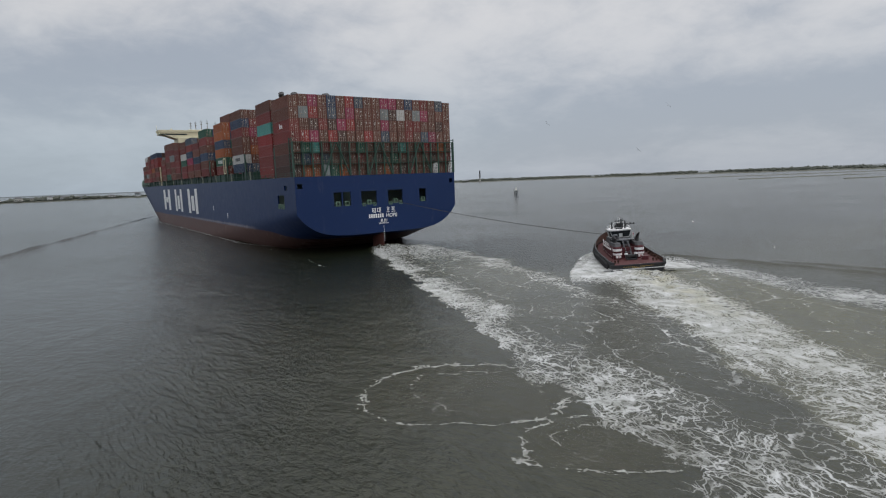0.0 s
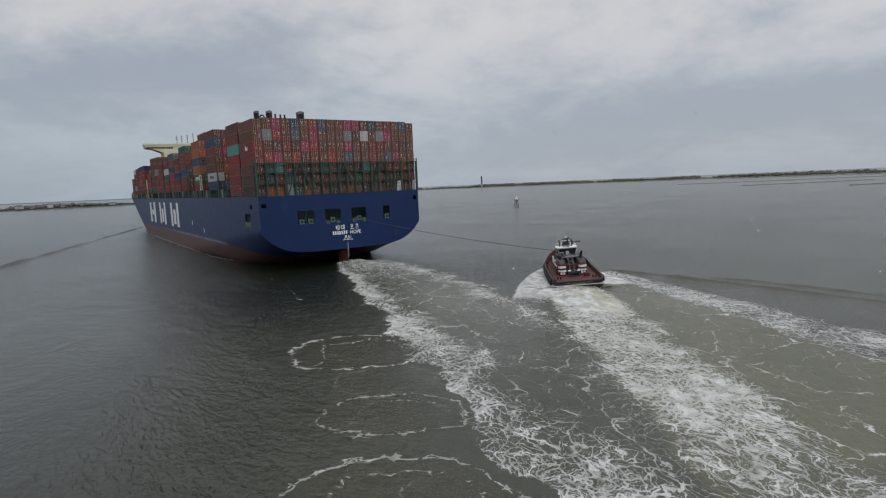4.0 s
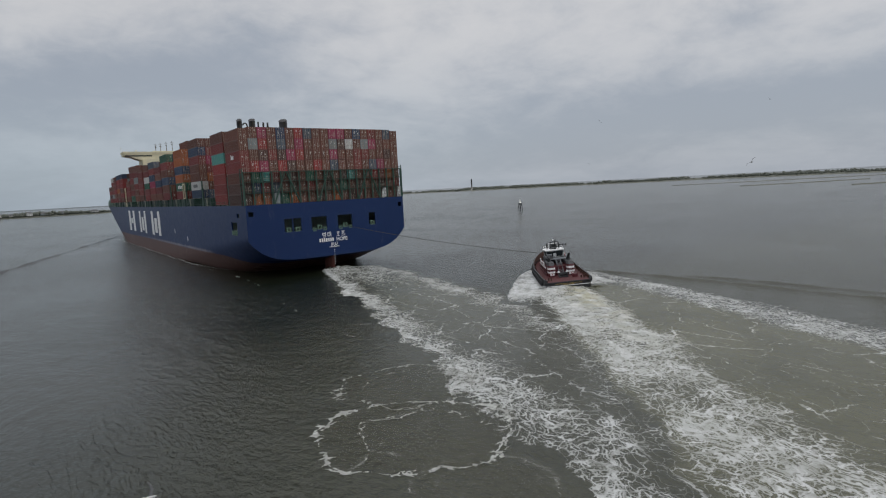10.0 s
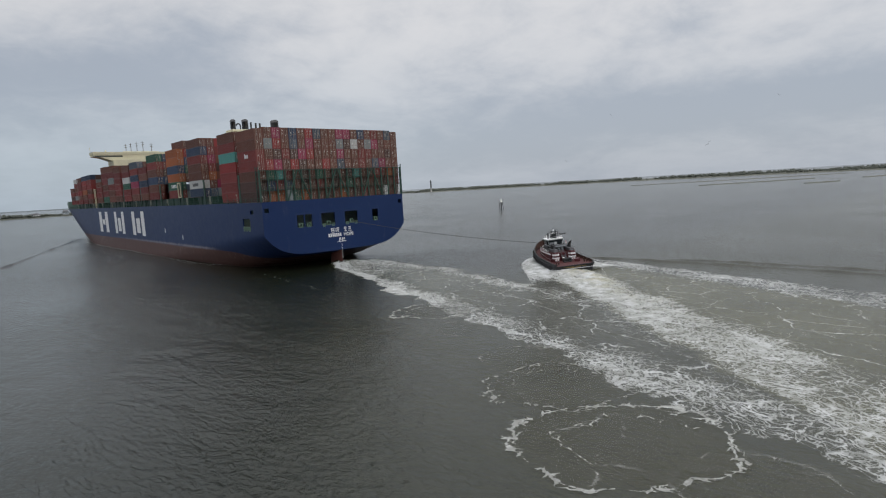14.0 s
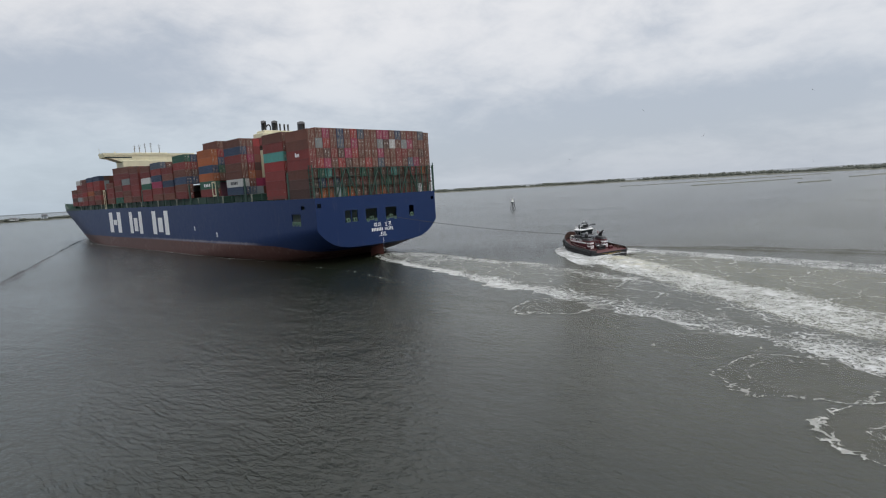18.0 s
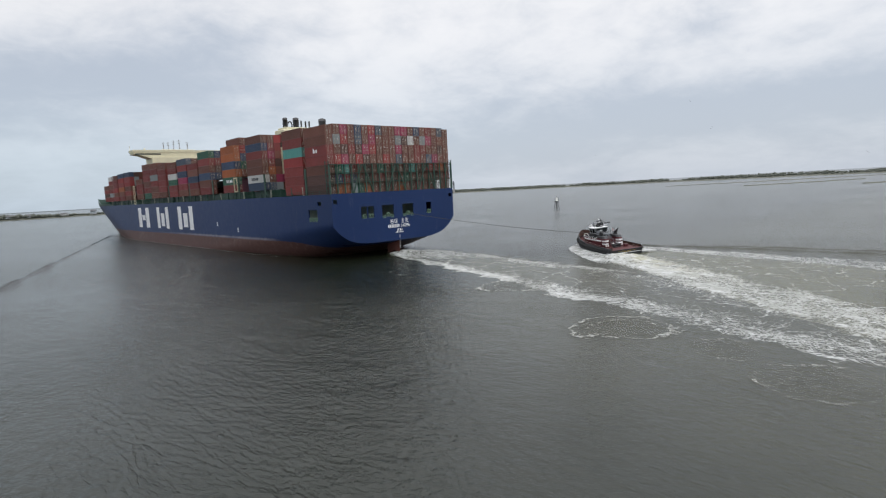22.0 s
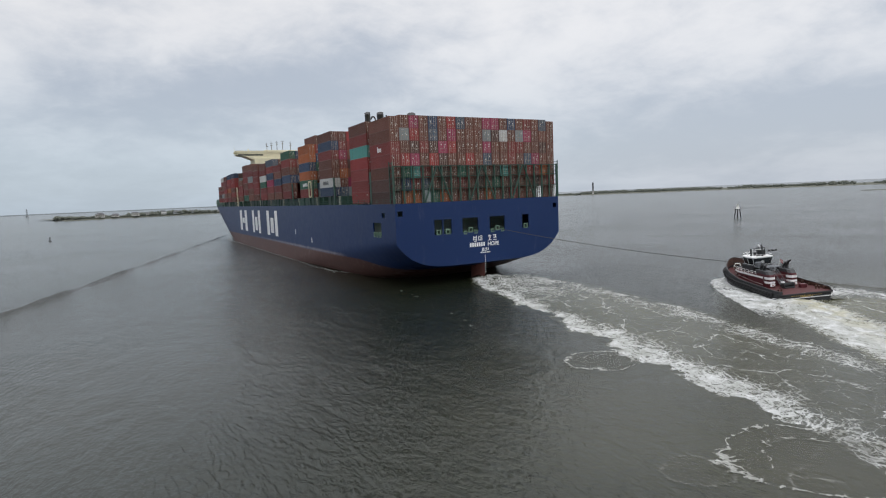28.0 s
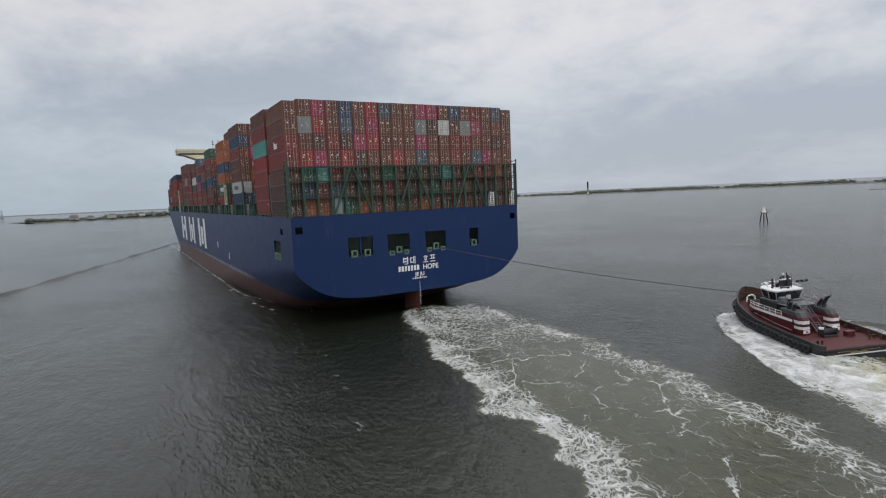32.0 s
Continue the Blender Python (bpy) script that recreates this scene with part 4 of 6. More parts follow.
    ring = lambda k, z: [(x * k, 3.9 + (y - 3.9) * k, z) for x, y in bot]
    w.loft([ring(1.0, 6.0), ring(1.03, 6.4)], False, True)
    w.loft([ring(1.2, 8.25), ring(1.25, 8.4), ring(1.25, 8.62), ring(0.9, 8.75), ring(0.02, 8.8)], False, True)
    wh = part("wheelhouse", w, M_WHITE, tug, "white wheelhouse with raked dark windows")
    part("window_band", B().loft([ring(1.03, 6.4), ring(1.2, 8.25)], False, True), M_GLASS, wh)
    for (x, y) in bot:
        part("window_post", B().tube([(x * 1.04, 3.9 + (y - 3.9) * 1.04, 6.4), (x * 1.215, 3.9 + (y - 3.9) * 1.215, 8.3)], 0.06, 5), M_PALE, wh)
    part("wheelhouse_door", B().box(-0.4, 0.4, 1.3, 1.42, 6.3, 8.1, 0.03), M_PALE, wh)
    part("roof_rail", B().tube([(x * 1.15, 3.9 + (y - 3.9) * 1.15, 9.3) for x, y in bot + bot[:1]], 0.035, 5), M_WHITE, wh)
    mast = part("mast", B().tube([(0, 3.0, 8.7), (0, 2.9, 11.6)], [0.2, 0.09], 8).tube([(-1.1, 2.9, 11.0), (1.1, 2.9, 11.0)], 0.07, 6), M_TBLK, tug, "dark mast with aerials and lamps")
    part("masthead_lamp", B().tube([(0, 2.9, 11.5), (0, 2.9, 11.9)], 0.16, 8), M_WHITE, mast)
    for x, y, h in ((-1.0, 3.6, 10.6), (1.1, 2.6, 11.2), (-1.6, 4.6, 9.9), (0.5, 4.8, 10.3), (1.7, 4.4, 9.8)):
        part("aerial", B().tube([(x, y, 8.7), (x, y, h)], [0.1, 0.05], 6), M_TBLK if x > -1 else M_WHITE, mast)
    part("radar_bar", B().box(-0.9, 0.9, 2.3, 2.5, 10.6, 10.78), M_WHITE, mast)
    part("light_bar", B().box(1.0, 3.0, 1.4, 1.6, 10.0, 10.15).box(1.2, 1.5, 1.2, 1.6, 10.15, 10.5).box(1.9, 2.2, 1.2, 1.6, 10.15, 10.5).box(2.6, 2.9, 1.2, 1.6, 10.15, 10.5), M_TBLK, mast)
    for x, y, h, rr in ((-0.7, 2.4, 11.4, 0.10), (0.8, 3.3, 11.9, 0.08), (-1.5, 3.4, 10.8, 0.13), (0.3, 2.2, 11.6, 0.14), (1.4, 3.5, 10.9, 0.10)):
        part("aerial", B().tube([(x, y, 8.7), (x, y, h)], [rr * 1.6, rr], 6), M_TBLK, mast)
    part("mast_box", B().box(-0.45, 0.45, 2.5, 3.3, 8.8, 10.4, 0.08).box(-0.9, -0.35, 3.4, 4.1, 8.75, 9.7, 0.06).box(0.5, 1.0, 3.9, 4.5, 8.75, 9.5, 0.06), M_TBLK, mast)
    for x in (-1.2, 1.3):
        part("searchlight", B().tube([(x, 5.6, 8.7), (x, 5.6, 9.2)], 0.08, 6).tube([(x, 5.4, 9.35), (x, 5.9, 9.35)], 0.24, 10), M_WHITE, mast)
    # twin stacks with white bands
    for s in (-1, 1):
        def outl(k, z, back=0.0):
            x0, x1 = (1.4, 3.05)
            return [(s * x, y, z) for x, y in ((x0 + 0.1 * k, -0.6), (x1 - 0.12 * k, -0.8), (x1 - 0.05 * k, -5.7 + back), (x1 - 0.35, -6.3 + back), (x0 + 0.35, -6.3 + back), (x0 + 0.05 * k, -5.7 + back))]
        def shell(za, zb, ka, kb, ba, bb, mat, name, lab=""):
            r = [outl(ka, za, ba), outl(kb, zb, bb)]
            return part(name, B().loft(r if s > 0 else r[::-1], False, True), mat, tug, lab)
        st = shell(4.2, 4.9, 0, 0.2, 0, 0.2, M_TRED, "funnel", "dark red funnel casing")
        shell(1.3, 4.2, 0, 0, 0, 0, M_TRED, "funnel_base", "dark red stack base")
        shell(2.5, 3.05, -0.25, -0.25, -0.03, -0.03, M_WHITE, "funnel_band", "white band round the stack")
        shell(3.6, 4.25, -0.25, -0.25, -0.03, -0.03, M_WHITE, "funnel_band", "white band round the stack")
        r = [outl(0.2, 4.9, 0.2), outl(0.9, 5.7, 0.9), [(s * 2.4, -2.5, 5.75)] * 6]
        part("funnel_top", B().loft(r if s > 0 else r[::-1], False, True), M_STACK, tug, "dark grey sloping stack top")
        for y, up in ((-2.3, 0.0), (-3.5, 0.9 if s > 0 else -0.2)):
            part("exhaust", B().tube([(s * 2.3, y, 5.4), (s * 2.3, y, 6.2 + up * 0.4), (s * 2.35, y - 0.3 - up * 0.3, 6.9 + up), (s * 2.4, y - 0.9 - up * 0.6, 7.4 + up)], [0.34, 0.34, 0.30, 0.16 if up > 0 else 0.24], 10), M_TBLK, tug, "black curved exhaust pipe")
        part("funnel_mark", B().box(s * 2.22 - 0.5, s * 2.22 + 0.5, -6.36, -6.33, 1.75, 2.4), M_WHITE, tug)
        part("funnel_mark", B().box(s * 2.22 - 0.14, s * 2.22 + 0.14, -6.4, -6.37, 1.92, 2.2), M_FLAGR, tug)
    # stairs between the stacks and gear on the after deck
    ladder = B()
    for x in (-0.5, 0.5):
        ladder.tube([(x, -1.8, 6.0), (x, -6.4, 1.6)], 0.07, 6).tube([(x, -1.8, 6.9), (x, -6.4, 2.5)], 0.05, 6)
    for i in range(13):
        ladder.box(-0.5, 0.5, -2.0 - i * 0.35, -1.75 - i * 0.35, 5.8 - i * 0.335, 5.86 - i * 0.335)
    part("stairway", ladder, M_GREY, tug, "grey inclined stairway")
    part("bridge_platform", B().box(-2.2, 2.2, -1.9, 1.3, 5.95, 6.1).tube([(-2.1, 1.2, 7), (-2.1, -1.8, 7), (-0.6, -1.8, 7)], 0.05, 6).tube([(2.1, 1.2, 7), (2.1, -1.8, 7), (0.6, -1.8, 7)], 0.05, 6).tube([(-2.1, -1.8, 6), (-2.1, -1.8, 7)], 0.05, 6).tube([(2.1, -1.8, 6), (2.1, -1.8, 7)], 0.05, 6), M_GREY, tug, "grey railed platform")
    part("boat_cover", B().tube([(-1.4, -0.9, 6.1), (-1.4, -0.9, 7.3)], [0.6, 0.25], 10), M_TBLK, tug)
    part("locker", B().box(-2.0, -0.9, 0.2, 1.2, 6.1, 7.4, 0.08), M_GREY, tug)
    wn = part("after_winch", B().box(-1.0, 1.0, -8.6, -7.0, 1.35, 1.75, 0.05).box(-1.1, -0.85, -8.5, -7.1, 1.7, 2.9, 0.05).box(0.85, 1.1, -8.5, -7.1, 1.7, 2.9, 0.05), M_TBLK, tug, "black towing winch")
    part("drum", B().tube([(-0.85, -7.8, 2.3), (0.85, -7.8, 2.3)], 0.55, 14), M_RUB, wn)
    for x in (-0.97, 0.97):
        part("winch_cap", B().tube([(x, -7.8, 2.9), (x, -7.8, 3.15)], 0.35, 10), M_WHITE, wn)
    part("deck_locker", B().box(1.9, 3.1, -9.2, -8.2, 1.38, 2.35, 0.06), M_TRED, tug, "red deck locker")
    for x in (-3.6, 3.7):
        part("mooring_bitt", B().tube([(x - 0.3, -11.6, 1.38), (x - 0.3, -11.6, 2.2)], 0.18, 10).tube([(x + 0.3, -11.6, 1.38), (x + 0.3, -11.6, 2.2)], 0.18, 10), M_TBUL, tug)
    fw = part("bow_winch", B().box(-1.5, 1.5, 9.4, 11.0, 2.9, 3.2, 0.05).box(-1.6, -1.35, 9.5, 10.9, 3.1, 4.5, 0.06).box(1.35, 1.6, 9.5, 10.9, 3.1, 4.5, 0.06), M_TBUL, tug, "brown bow winch")
    part("drum", B().tube([(-1.35, 10.2, 3.9), (1.35, 10.2, 3.9)], 0.65, 14), M_RUB, fw)
    part("rope_staple", B().tube([(-0.7, 12.6, 3.3), (-0.7, 12.6, 4.5), (-0.4, 12.6, 4.9), (0.4, 12.6, 4.9), (0.7, 12.6, 4.5), (0.7, 12.6, 3.3)], 0.16, 8), M_STICK, tug, "pale steel rope staple")
    fl = part("flag_staff", B().tube([(1.6, -1.6, 6.0), (1.6, -2.3, 8.3)], 0.045, 6), M_STICK, tug)
    fb = B()
    for i in range(7):
        fb.m = i % 2
        fb.loft([[(1.62 + 0.06 * math.sin(k * 1.4), -2.3 - k * 0.16, 8.2 - i * 0.12 - k * 0.05) for k in range(9)], [(1.62 + 0.06 * math.sin(k * 1.4), -2.3 - k * 0.16, 8.08 - i * 0.12 - k * 0.05) for k in range(9)]])
    part("flag", fb, [M_FLAGR, M_WHITE], fl, "red and white striped flag")


build_tug()


def settle_heights():
    """The house is low for its length: bring all that stands above the deck down to scale."""
    done = set()
    for ob in tug.children_recursive:
        if ob.data in done:
            continue
        done.add(ob.data)
        narrow = ob.name.split(".")[0] in ("wheelhouse", "window_band", "window_post", "roof_rail", "wheelhouse_base", "wheelhouse_door")
        for v in ob.data.vertices:
            if v.co.z > 1.7:
                v.co.z = 1.7 + (v.co.z - 1.7) * 0.70
            v.co.x *= 0.95
            v.co.y *= 0.88 if v.co.y > 0 else 0.82
            if narrow:
                v.co.x *= 0.92
                v.co.y = 3.9 + (v.co.y - 3.9) * 0.88


settle_heights()
TUG_ROWS = [(0, 21.46, -62.96, -39.5), (3, 23.2, -62.7, -39.2), (6, 24.8, -62.3, -38.6), (9, 26.2, -61.5, -37.8), (13, 27.7, -60.2, -36.3), (17, 29.5, -58.2, -33.2),
            (21, 31.3, -56.0, -30.3), (25, 32.6, -53.9, -29.2), (28, 33.5, -52.7, -28.6), (31, 34.8, -53.0, -27.5), (32, 35.5, -52.6, -27.3)]
HEEL = -3.2  # leans toward the pull of the rope


def tug_at(t, heel=HEEL):
    rows = TUG_ROWS
    for a, b in zip(rows, rows[1:]):
        if t <= b[0]:
            u = (t - a[0]) / (b[0] - a[0])
            x, y, w = (p + (q - p) * u for p, q in zip(a[1:], b[1:]))
            return ship_at(t) @ pose(x, y, 0, 0, heel, w)
    return ship_at(t) @ pose(*rows[-1][1:3], 0, 0, heel, rows[-1][3])


ROPE_FROM, ROPE_TO = Vector((3.9, TRANSOM - 0.2, 12.7)), Vector((0, 11.3, 4.3))
ROPE_LEN = 57.0
rope = thing("tow_rope", B().tube([(0, y, -0.8 * (1 - ((y - ROPE_LEN / 2) / (ROPE_LEN / 2)) ** 2)) for y in [ROPE_LEN * k / 24 for k in range(25)]], 0.065, 6), M_ROPE,
             "dark tow rope between the ship's stern and the tug", "rope")


def rope_at(t):
    a, b = ship_at(t) @ ROPE_FROM, tug_at(t) @ ROPE_TO
    return Matrix.Translation(a) @ (b - a).to_track_quat("Y", "Z").to_matrix().to_4x4()


# ---- the water ----

def wash_at(t):
    """The tug's screw race always streams off at one angle to the ship's track."""
    m = tug_at(t)
    return Matrix.Translation(m.translation) @ ship_at(t).to_3x3().to_4x4() @ pose(0, 0, 0, 0, 0, -35.5)


def race_mesh():
    rows = []
    for i in range(40):
        u = i / 39
        y = -11.8 - u * 44
        row = []
        for k in range(17):
            q = k / 8 - 1
            j = noise.noise((i * 0.6, k * 0.6, 9.0))
            j2 = noise.noise((i * 1.5, k * 1.4, 4.0))
            z = (0.35 * math.exp(-((u - 0.12) / 0.12) ** 2) + 0.32 * (1 - u)) * (1 - q * q) ** 0.8 * (1 + 0.9 * j) + 0.22 * j2 * (1 - u) - 0.08 - 0.12 * u
            row.append((q * (5.2 + 2.4 * u) - 1.6, y + 0.5 * j, z))
        rows.append(row)
    return B().loft(rows)


race = thing("screw_race", race_mesh(), M_RUB, "boiling white water streaming from the tug's stern", "foam")


def boil_mesh():
    """The mound of white water that the ship's screw throws up at the rudder."""
    rows = []
    for i in range(34):
        u = i / 33
        y = 2.5 - u * 46
        cx, wd = 1.5 - 0.10 * u * 46, 5.5 + 7.0 * u ** 0.8
        row = []
        for k in range(19):
            q = k / 9 - 1
            j = noise.noise((i * 0.55, k * 0.55, 21.0))
            j2 = noise.noise((i * 1.4, k * 1.3, 2.0))
            z = (0.95 * math.exp(-((u - 0.08) / 0.16) ** 2) + 0.18 * (1 - u)) * (1 - q * q) ** 0.8 * (1 + 0.7 * j) + 0.16 * j2 - 0.12 - 0.10 * u
            row.append((cx + q * wd * (1 + 0.18 * j), y + 0.6 * j, z))
        rows.append(row)
    return B().loft(rows)


def water_mat():
    m, t, b = base_mat("river_water", 0.12)
    geo = t.nodes.new("ShaderNodeNewGeometry")
    pos = geo.outputs["Position"]

    def frame_of(ob):
        n = t.nodes.new("ShaderNodeTexCoord")
        n.object = ob
        s = t.nodes.new("ShaderNodeSeparateXYZ")
        t.links.new(n.outputs["Object"], s.inputs[0])
        return S(t, s.outputs[0]), S(t, s.outputs[1])

    def warped(vec, scale, detail, amount, onto):
        """Pushes points about by a noise, evenly to all sides."""
        n = t.nodes.new("ShaderNodeTexNoise")
        n.inputs["Scale"].default_value, n.inputs["Detail"].default_value = scale, detail
        t.links.new(vec, n.inputs["Vector"])
        w = t.nodes.new("ShaderNodeVectorMath")
        w.operation = "MULTIPLY_ADD"
        t.links.new(n.outputs["Color"], w.inputs[0])
        w.inputs[1].default_value = (amount, amount, 0)
        t.links.new(onto, w.inputs[2])
        return w.outputs[0]

    def web(vec, scale):
        """Distance to the walls of uneven cells."""
        n = t.nodes.new("ShaderNodeTexVoronoi")
        n.feature, n.voronoi_dimensions = "DISTANCE_TO_EDGE", "2D"
        n.inputs["Scale"].default_value = scale
        t.links.new(vec, n.inputs["Vector"])
        return S(t, n.outputs["Distance"])

    wob = noise_at(t, pos, 0.075, 3.0)
    wob2 = noise_at(t, pos, 0.35, 3.0)
    jit = (wob - 0.5) * 20 + (wob2 - 0.5) * 6
    gap = noise_at(t, pos, 0.33, 2.0, 0.5)
    # the foam is drawn out along the run of the water
    fl = t.nodes.new("ShaderNodeMapping")
    fl.vector_type = "TEXTURE"
    fl.inputs["Rotation"].default_value, fl.inputs["Scale"].default_value = (0, 0, -0.42), (1.0, 1.45, 1.0)
    t.links.new(pos, fl.inputs[0])
    run = fl.outputs[0]
    lace = warped(run, 2.2, 3.0, 0.75, warped(run, 0.6, 3.0, 1.7, warped(run, 0.15, 3.0, 5.0, run)))
    patch = noise_at(t, lace, 0.10, 4.0, 0.62)
    froth_n = noise_at(t, lace, 0.55, 6.0, 0.62)
    grain = noise_at(t, lace, 3.2, 5.0, 0.65)
    # ship's wash: drifts to port as the stern swings away
    sx, sy = frame_of(ship)
    bx, by = frame_of(boil_ob)
    s = -by
    left = s * -0.29 - 4.0
    right = s * s * -0.0017 + s * -0.02 + 12.5
    sxj = bx + jit * (s.step(0, 50) * 0.55 + 0.2)
    inl, inr = sxj - left, right - sxj
    inside = inl.step(-0.9, 0.9) * inr.step(-2.5, 2.0) * s.step(-3, 2)
    age = s.step(190, 60) * 0.4 + 0.6
    lw = s.max(0.0) * 0.060 + 3.6
    lrim = inl.step(-0.8, 1.2) * (inl / lw).step(1.5, 0.25) * (s.step(120, 30) * 0.22 + 0.60) * (gap * 0.7 + 0.66).min(1.0)
    rrim = inr.step(-2.0, 2.0) * inr.step(11.0, 2.5) * (s.step(120, 40) * 0.20 + 0.40)
    near = s.step(62, 4)
    ship_d = inside * (lrim.max(rrim).max(near * 0.66).max((s.step(60, 100) * 0.04 + 0.24) * age))
    # tug's wash and bow waves
    tx, ty = frame_of(tug)
    rx, ry = frame_of(race)
    k = -ry - 10.0
    rxj = rx + jit * 0.34 * k.step(0, 40) + jit * 0.05
    cl, cr = rxj + 8.4 + k * 0.02, 4.0 + k * 0.02 - rxj
    core = cl.step(-1.5, 2.5) * cr.step(-2.5, 4.0) * k.step(-2, 2) * (k.step(55, 2) * 0.32 + k.step(140, 50) * 0.22 + 0.46)
    fringe = (cl + 6.0 * k.step(0, 60)).step(-1.0, 5.0) * cr.step(-1.0, 1.0) * k.step(8, 40) * 0.36
    txj = tx + jit * 0.3 * ty.step(8, -40)
    bl, br = txj - (3.0 - ty) * 0.30 - 6.0, (9.0 - ty) * 0.40 + 11.5 - txj
    band = bl.step(-2.5, 3.0) * br.step(-1.0, 3.0) * ty.step(10.5, 6.0) * (ty.step(-110, -10) * 0.22 + 0.38)
    body = cl.step(-1.0, 1.5) * bl.step(5.0, -1.0) * ty.step(-4, -14) * ty.step(-190, -90)
    port = tx.abs() - (ty * -1.0 + 16.2).max(0.0).pow(0.42) * 3.0
    bow = (port + jit * 0.08).step(0.6, -0.3) * ty.step(16.5, 15.0) * (tx.step(0.5, -0.5) * ty.step(-30, -12)).max(ty.step(-12, -6))
    tug_d = (core * 0.98).max(band).max(bow * 1.08).max(fringe).max(body * 0.22)
    # thin foam along the ship's port side
    hug = ((sx + 24.6 + (sy - 60).step(0, -70) * -12.0 + jit * 0.12).abs()).step(0.9, 0.1) * sy.step(8, 25) * sy.step(290, 220) * 0.45
    trail = sy - 10.0
    off = trail * trail * (trail.step(1, -1) * 0.0012 + 0.001)
    hug = hug.max((sx + 23.5 + off + jit * 0.22).abs().step(0.8, 0.1) * trail.step(-62, -50) * trail.step(75, 50) * gap.step(0.44, 0.62) * 0.36)
    dens = ship_d.max(tug_d).max(hug)
    # lacework: open cells where the foam is thin, closing to small holes where it is dense
    keen = (dens * (patch * 1.8 + 0.06)).max(0.0) * dens.step(0.03, 0.2)
    torn = froth_n.step(0.36, 0.58) * 0.8 + 0.2
    line1 = (web(lace, 0.15) - keen * 0.042).step(0.010, -0.004) * torn * (gap + patch).step(0.86, 1.08) * 0.85
    line2 = (web(lace, 0.36) - keen * 0.085).step(-0.002, -0.034) * torn * (gap - patch).step(-0.24, -0.02)
    line3 = (web(lace, 1.05) - keen * 0.31).step(-0.05, -0.15)
    line4 = (web(lace, 2.5) - keen * 0.52).step(-0.15, -0.36)
    froth = (keen * 1.05 + (froth_n - 0.5) * 1.7 + (grain - 0.5) * 0.7).step(0.76, 1.16)
    veil = (dens + (patch - 0.5) * 1.0 + (froth_n - 0.5) * 1.2).step(0.45, 1.3) * 0.28
    thick = line1.max(line2 * 0.95).max(line3 * 0.85).max(line4 * 0.8).max(froth)
    foam = (thick * (grain * 0.9 + 0.45).min(1.0)).max(veil) * dens.step(0.04, 0.2)
    # colour: grey-green water, stirred silt where it has been churned
    silt = (left - bx + jit).step(48, 4) * s.step(40, 80) * 0.25
    churn = silt.max(inside * (s.step(100, 45) * 0.34 + 0.30)).max(body * (ty.step(-120, -20) * 0.25 + 0.75)).max(band * 0.2) * (patch * 1.5 + 0.2).min(1.0)
    deep = mix_col(t, noise_at(t, pos, 0.012, 3.0).step(0.3, 0.7), (0.0105, 0.0140, 0.0084), (0.0145, 0.0182, 0.0110))
    col = mix_col(t, churn.sat(), deep, (0.098, 0.096, 0.050))
    col = mix_col(t, (keen.step(0.5, 1.0) * 0.4), col, (0.20, 0.21, 0.165))
    white = mix_col(t, froth_n.step(0.3, 0.66), (0.40, 0.41, 0.385), (0.72, 0.73, 0.725))
    white = mix_col(t, core * k.step(60, 5) * (rxj + 3.0).step(-3, 3) * gap.step(0.38, 0.6) * 0.75, white, (0.46, 0.43, 0.28))
    t.links.new(mix_col(t, foam, col, white), b.inputs["Base Color"])
    t.links.new((foam * 0.6 + 0.17).sat().s, b.inputs["Roughness"])
    b.inputs["IOR"].default_value = 1.45
    t.links.new((0.5 - foam * 0.3).s, b.inputs["Specular IOR Level"])
    # ripples: short wind chop over a longer swell, calmer in the ship's lee, rougher where the screws have been
    st = t.nodes.new("ShaderNodeMapping")
    st.inputs["Scale"].default_value, st.inputs["Rotation"].default_value = (1.0, 0.5, 1.0), (0, 0, 0.5)
    t.links.new(pos, st.inputs[0])
    chop = noise_at(t, st.outputs[0], 0.55, 5.0, 0.62, 0.6)
    ripple = noise_at(t, st.outputs[0], 1.9, 4.0, 0.6, 0.4)
    swell = noise_at(t, st.outputs[0], 0.07, 2.0, 0.5)
    boil = noise_at(t, pos, 0.22, 3.0, 0.5, 0.8)
    gust = noise_at(t, pos, 0.02, 2.0, 0.5).step(0.35, 0.65) * 0.6 + 0.7
    lee = (sx + 55.0).abs().step(60, 25) * sy.step(-120, -60) * sy.step(60, 10) * -0.45 + (sx - 24.0).abs().step(30, 8) * sy.step(-100, -40) * sy.step(10, -10) * 0.7 + 1.0
    swirl = noise_at(t, st.outputs[0], 0.11, 2.0, 0.45, 1.6)
    wavelet = noise_at(t, st.outputs[0], 0.24, 3.0, 0.55, 0.7)
    wash = (bx + 14.0 + s * 0.12).abs().step(20, 10) * s.step(-4, 6) * s.step(200, 100)
    race_m = (rx + 2.0).abs().step(11, 4) * k.step(-14, 0) * k.step(160, 60)
    height = (wavelet * 0.42 + chop * 0.66 + ripple * 0.50) * gust * lee + swell * 0.6 + swirl * (1.5 - lee) * 0.5 + (boil * 0.45 + froth_n * 0.55) * wash.max(race_m)
    bump = t.nodes.new("ShaderNodeBump")
    bump.inputs["Strength"].default_value, bump.inputs["Distance"].default_value = 1.0, 0.58
    t.links.new(height.s, bump.inputs["Height"])
    t.links.new(bump.outputs[0], b.inputs["Normal"])
    return m


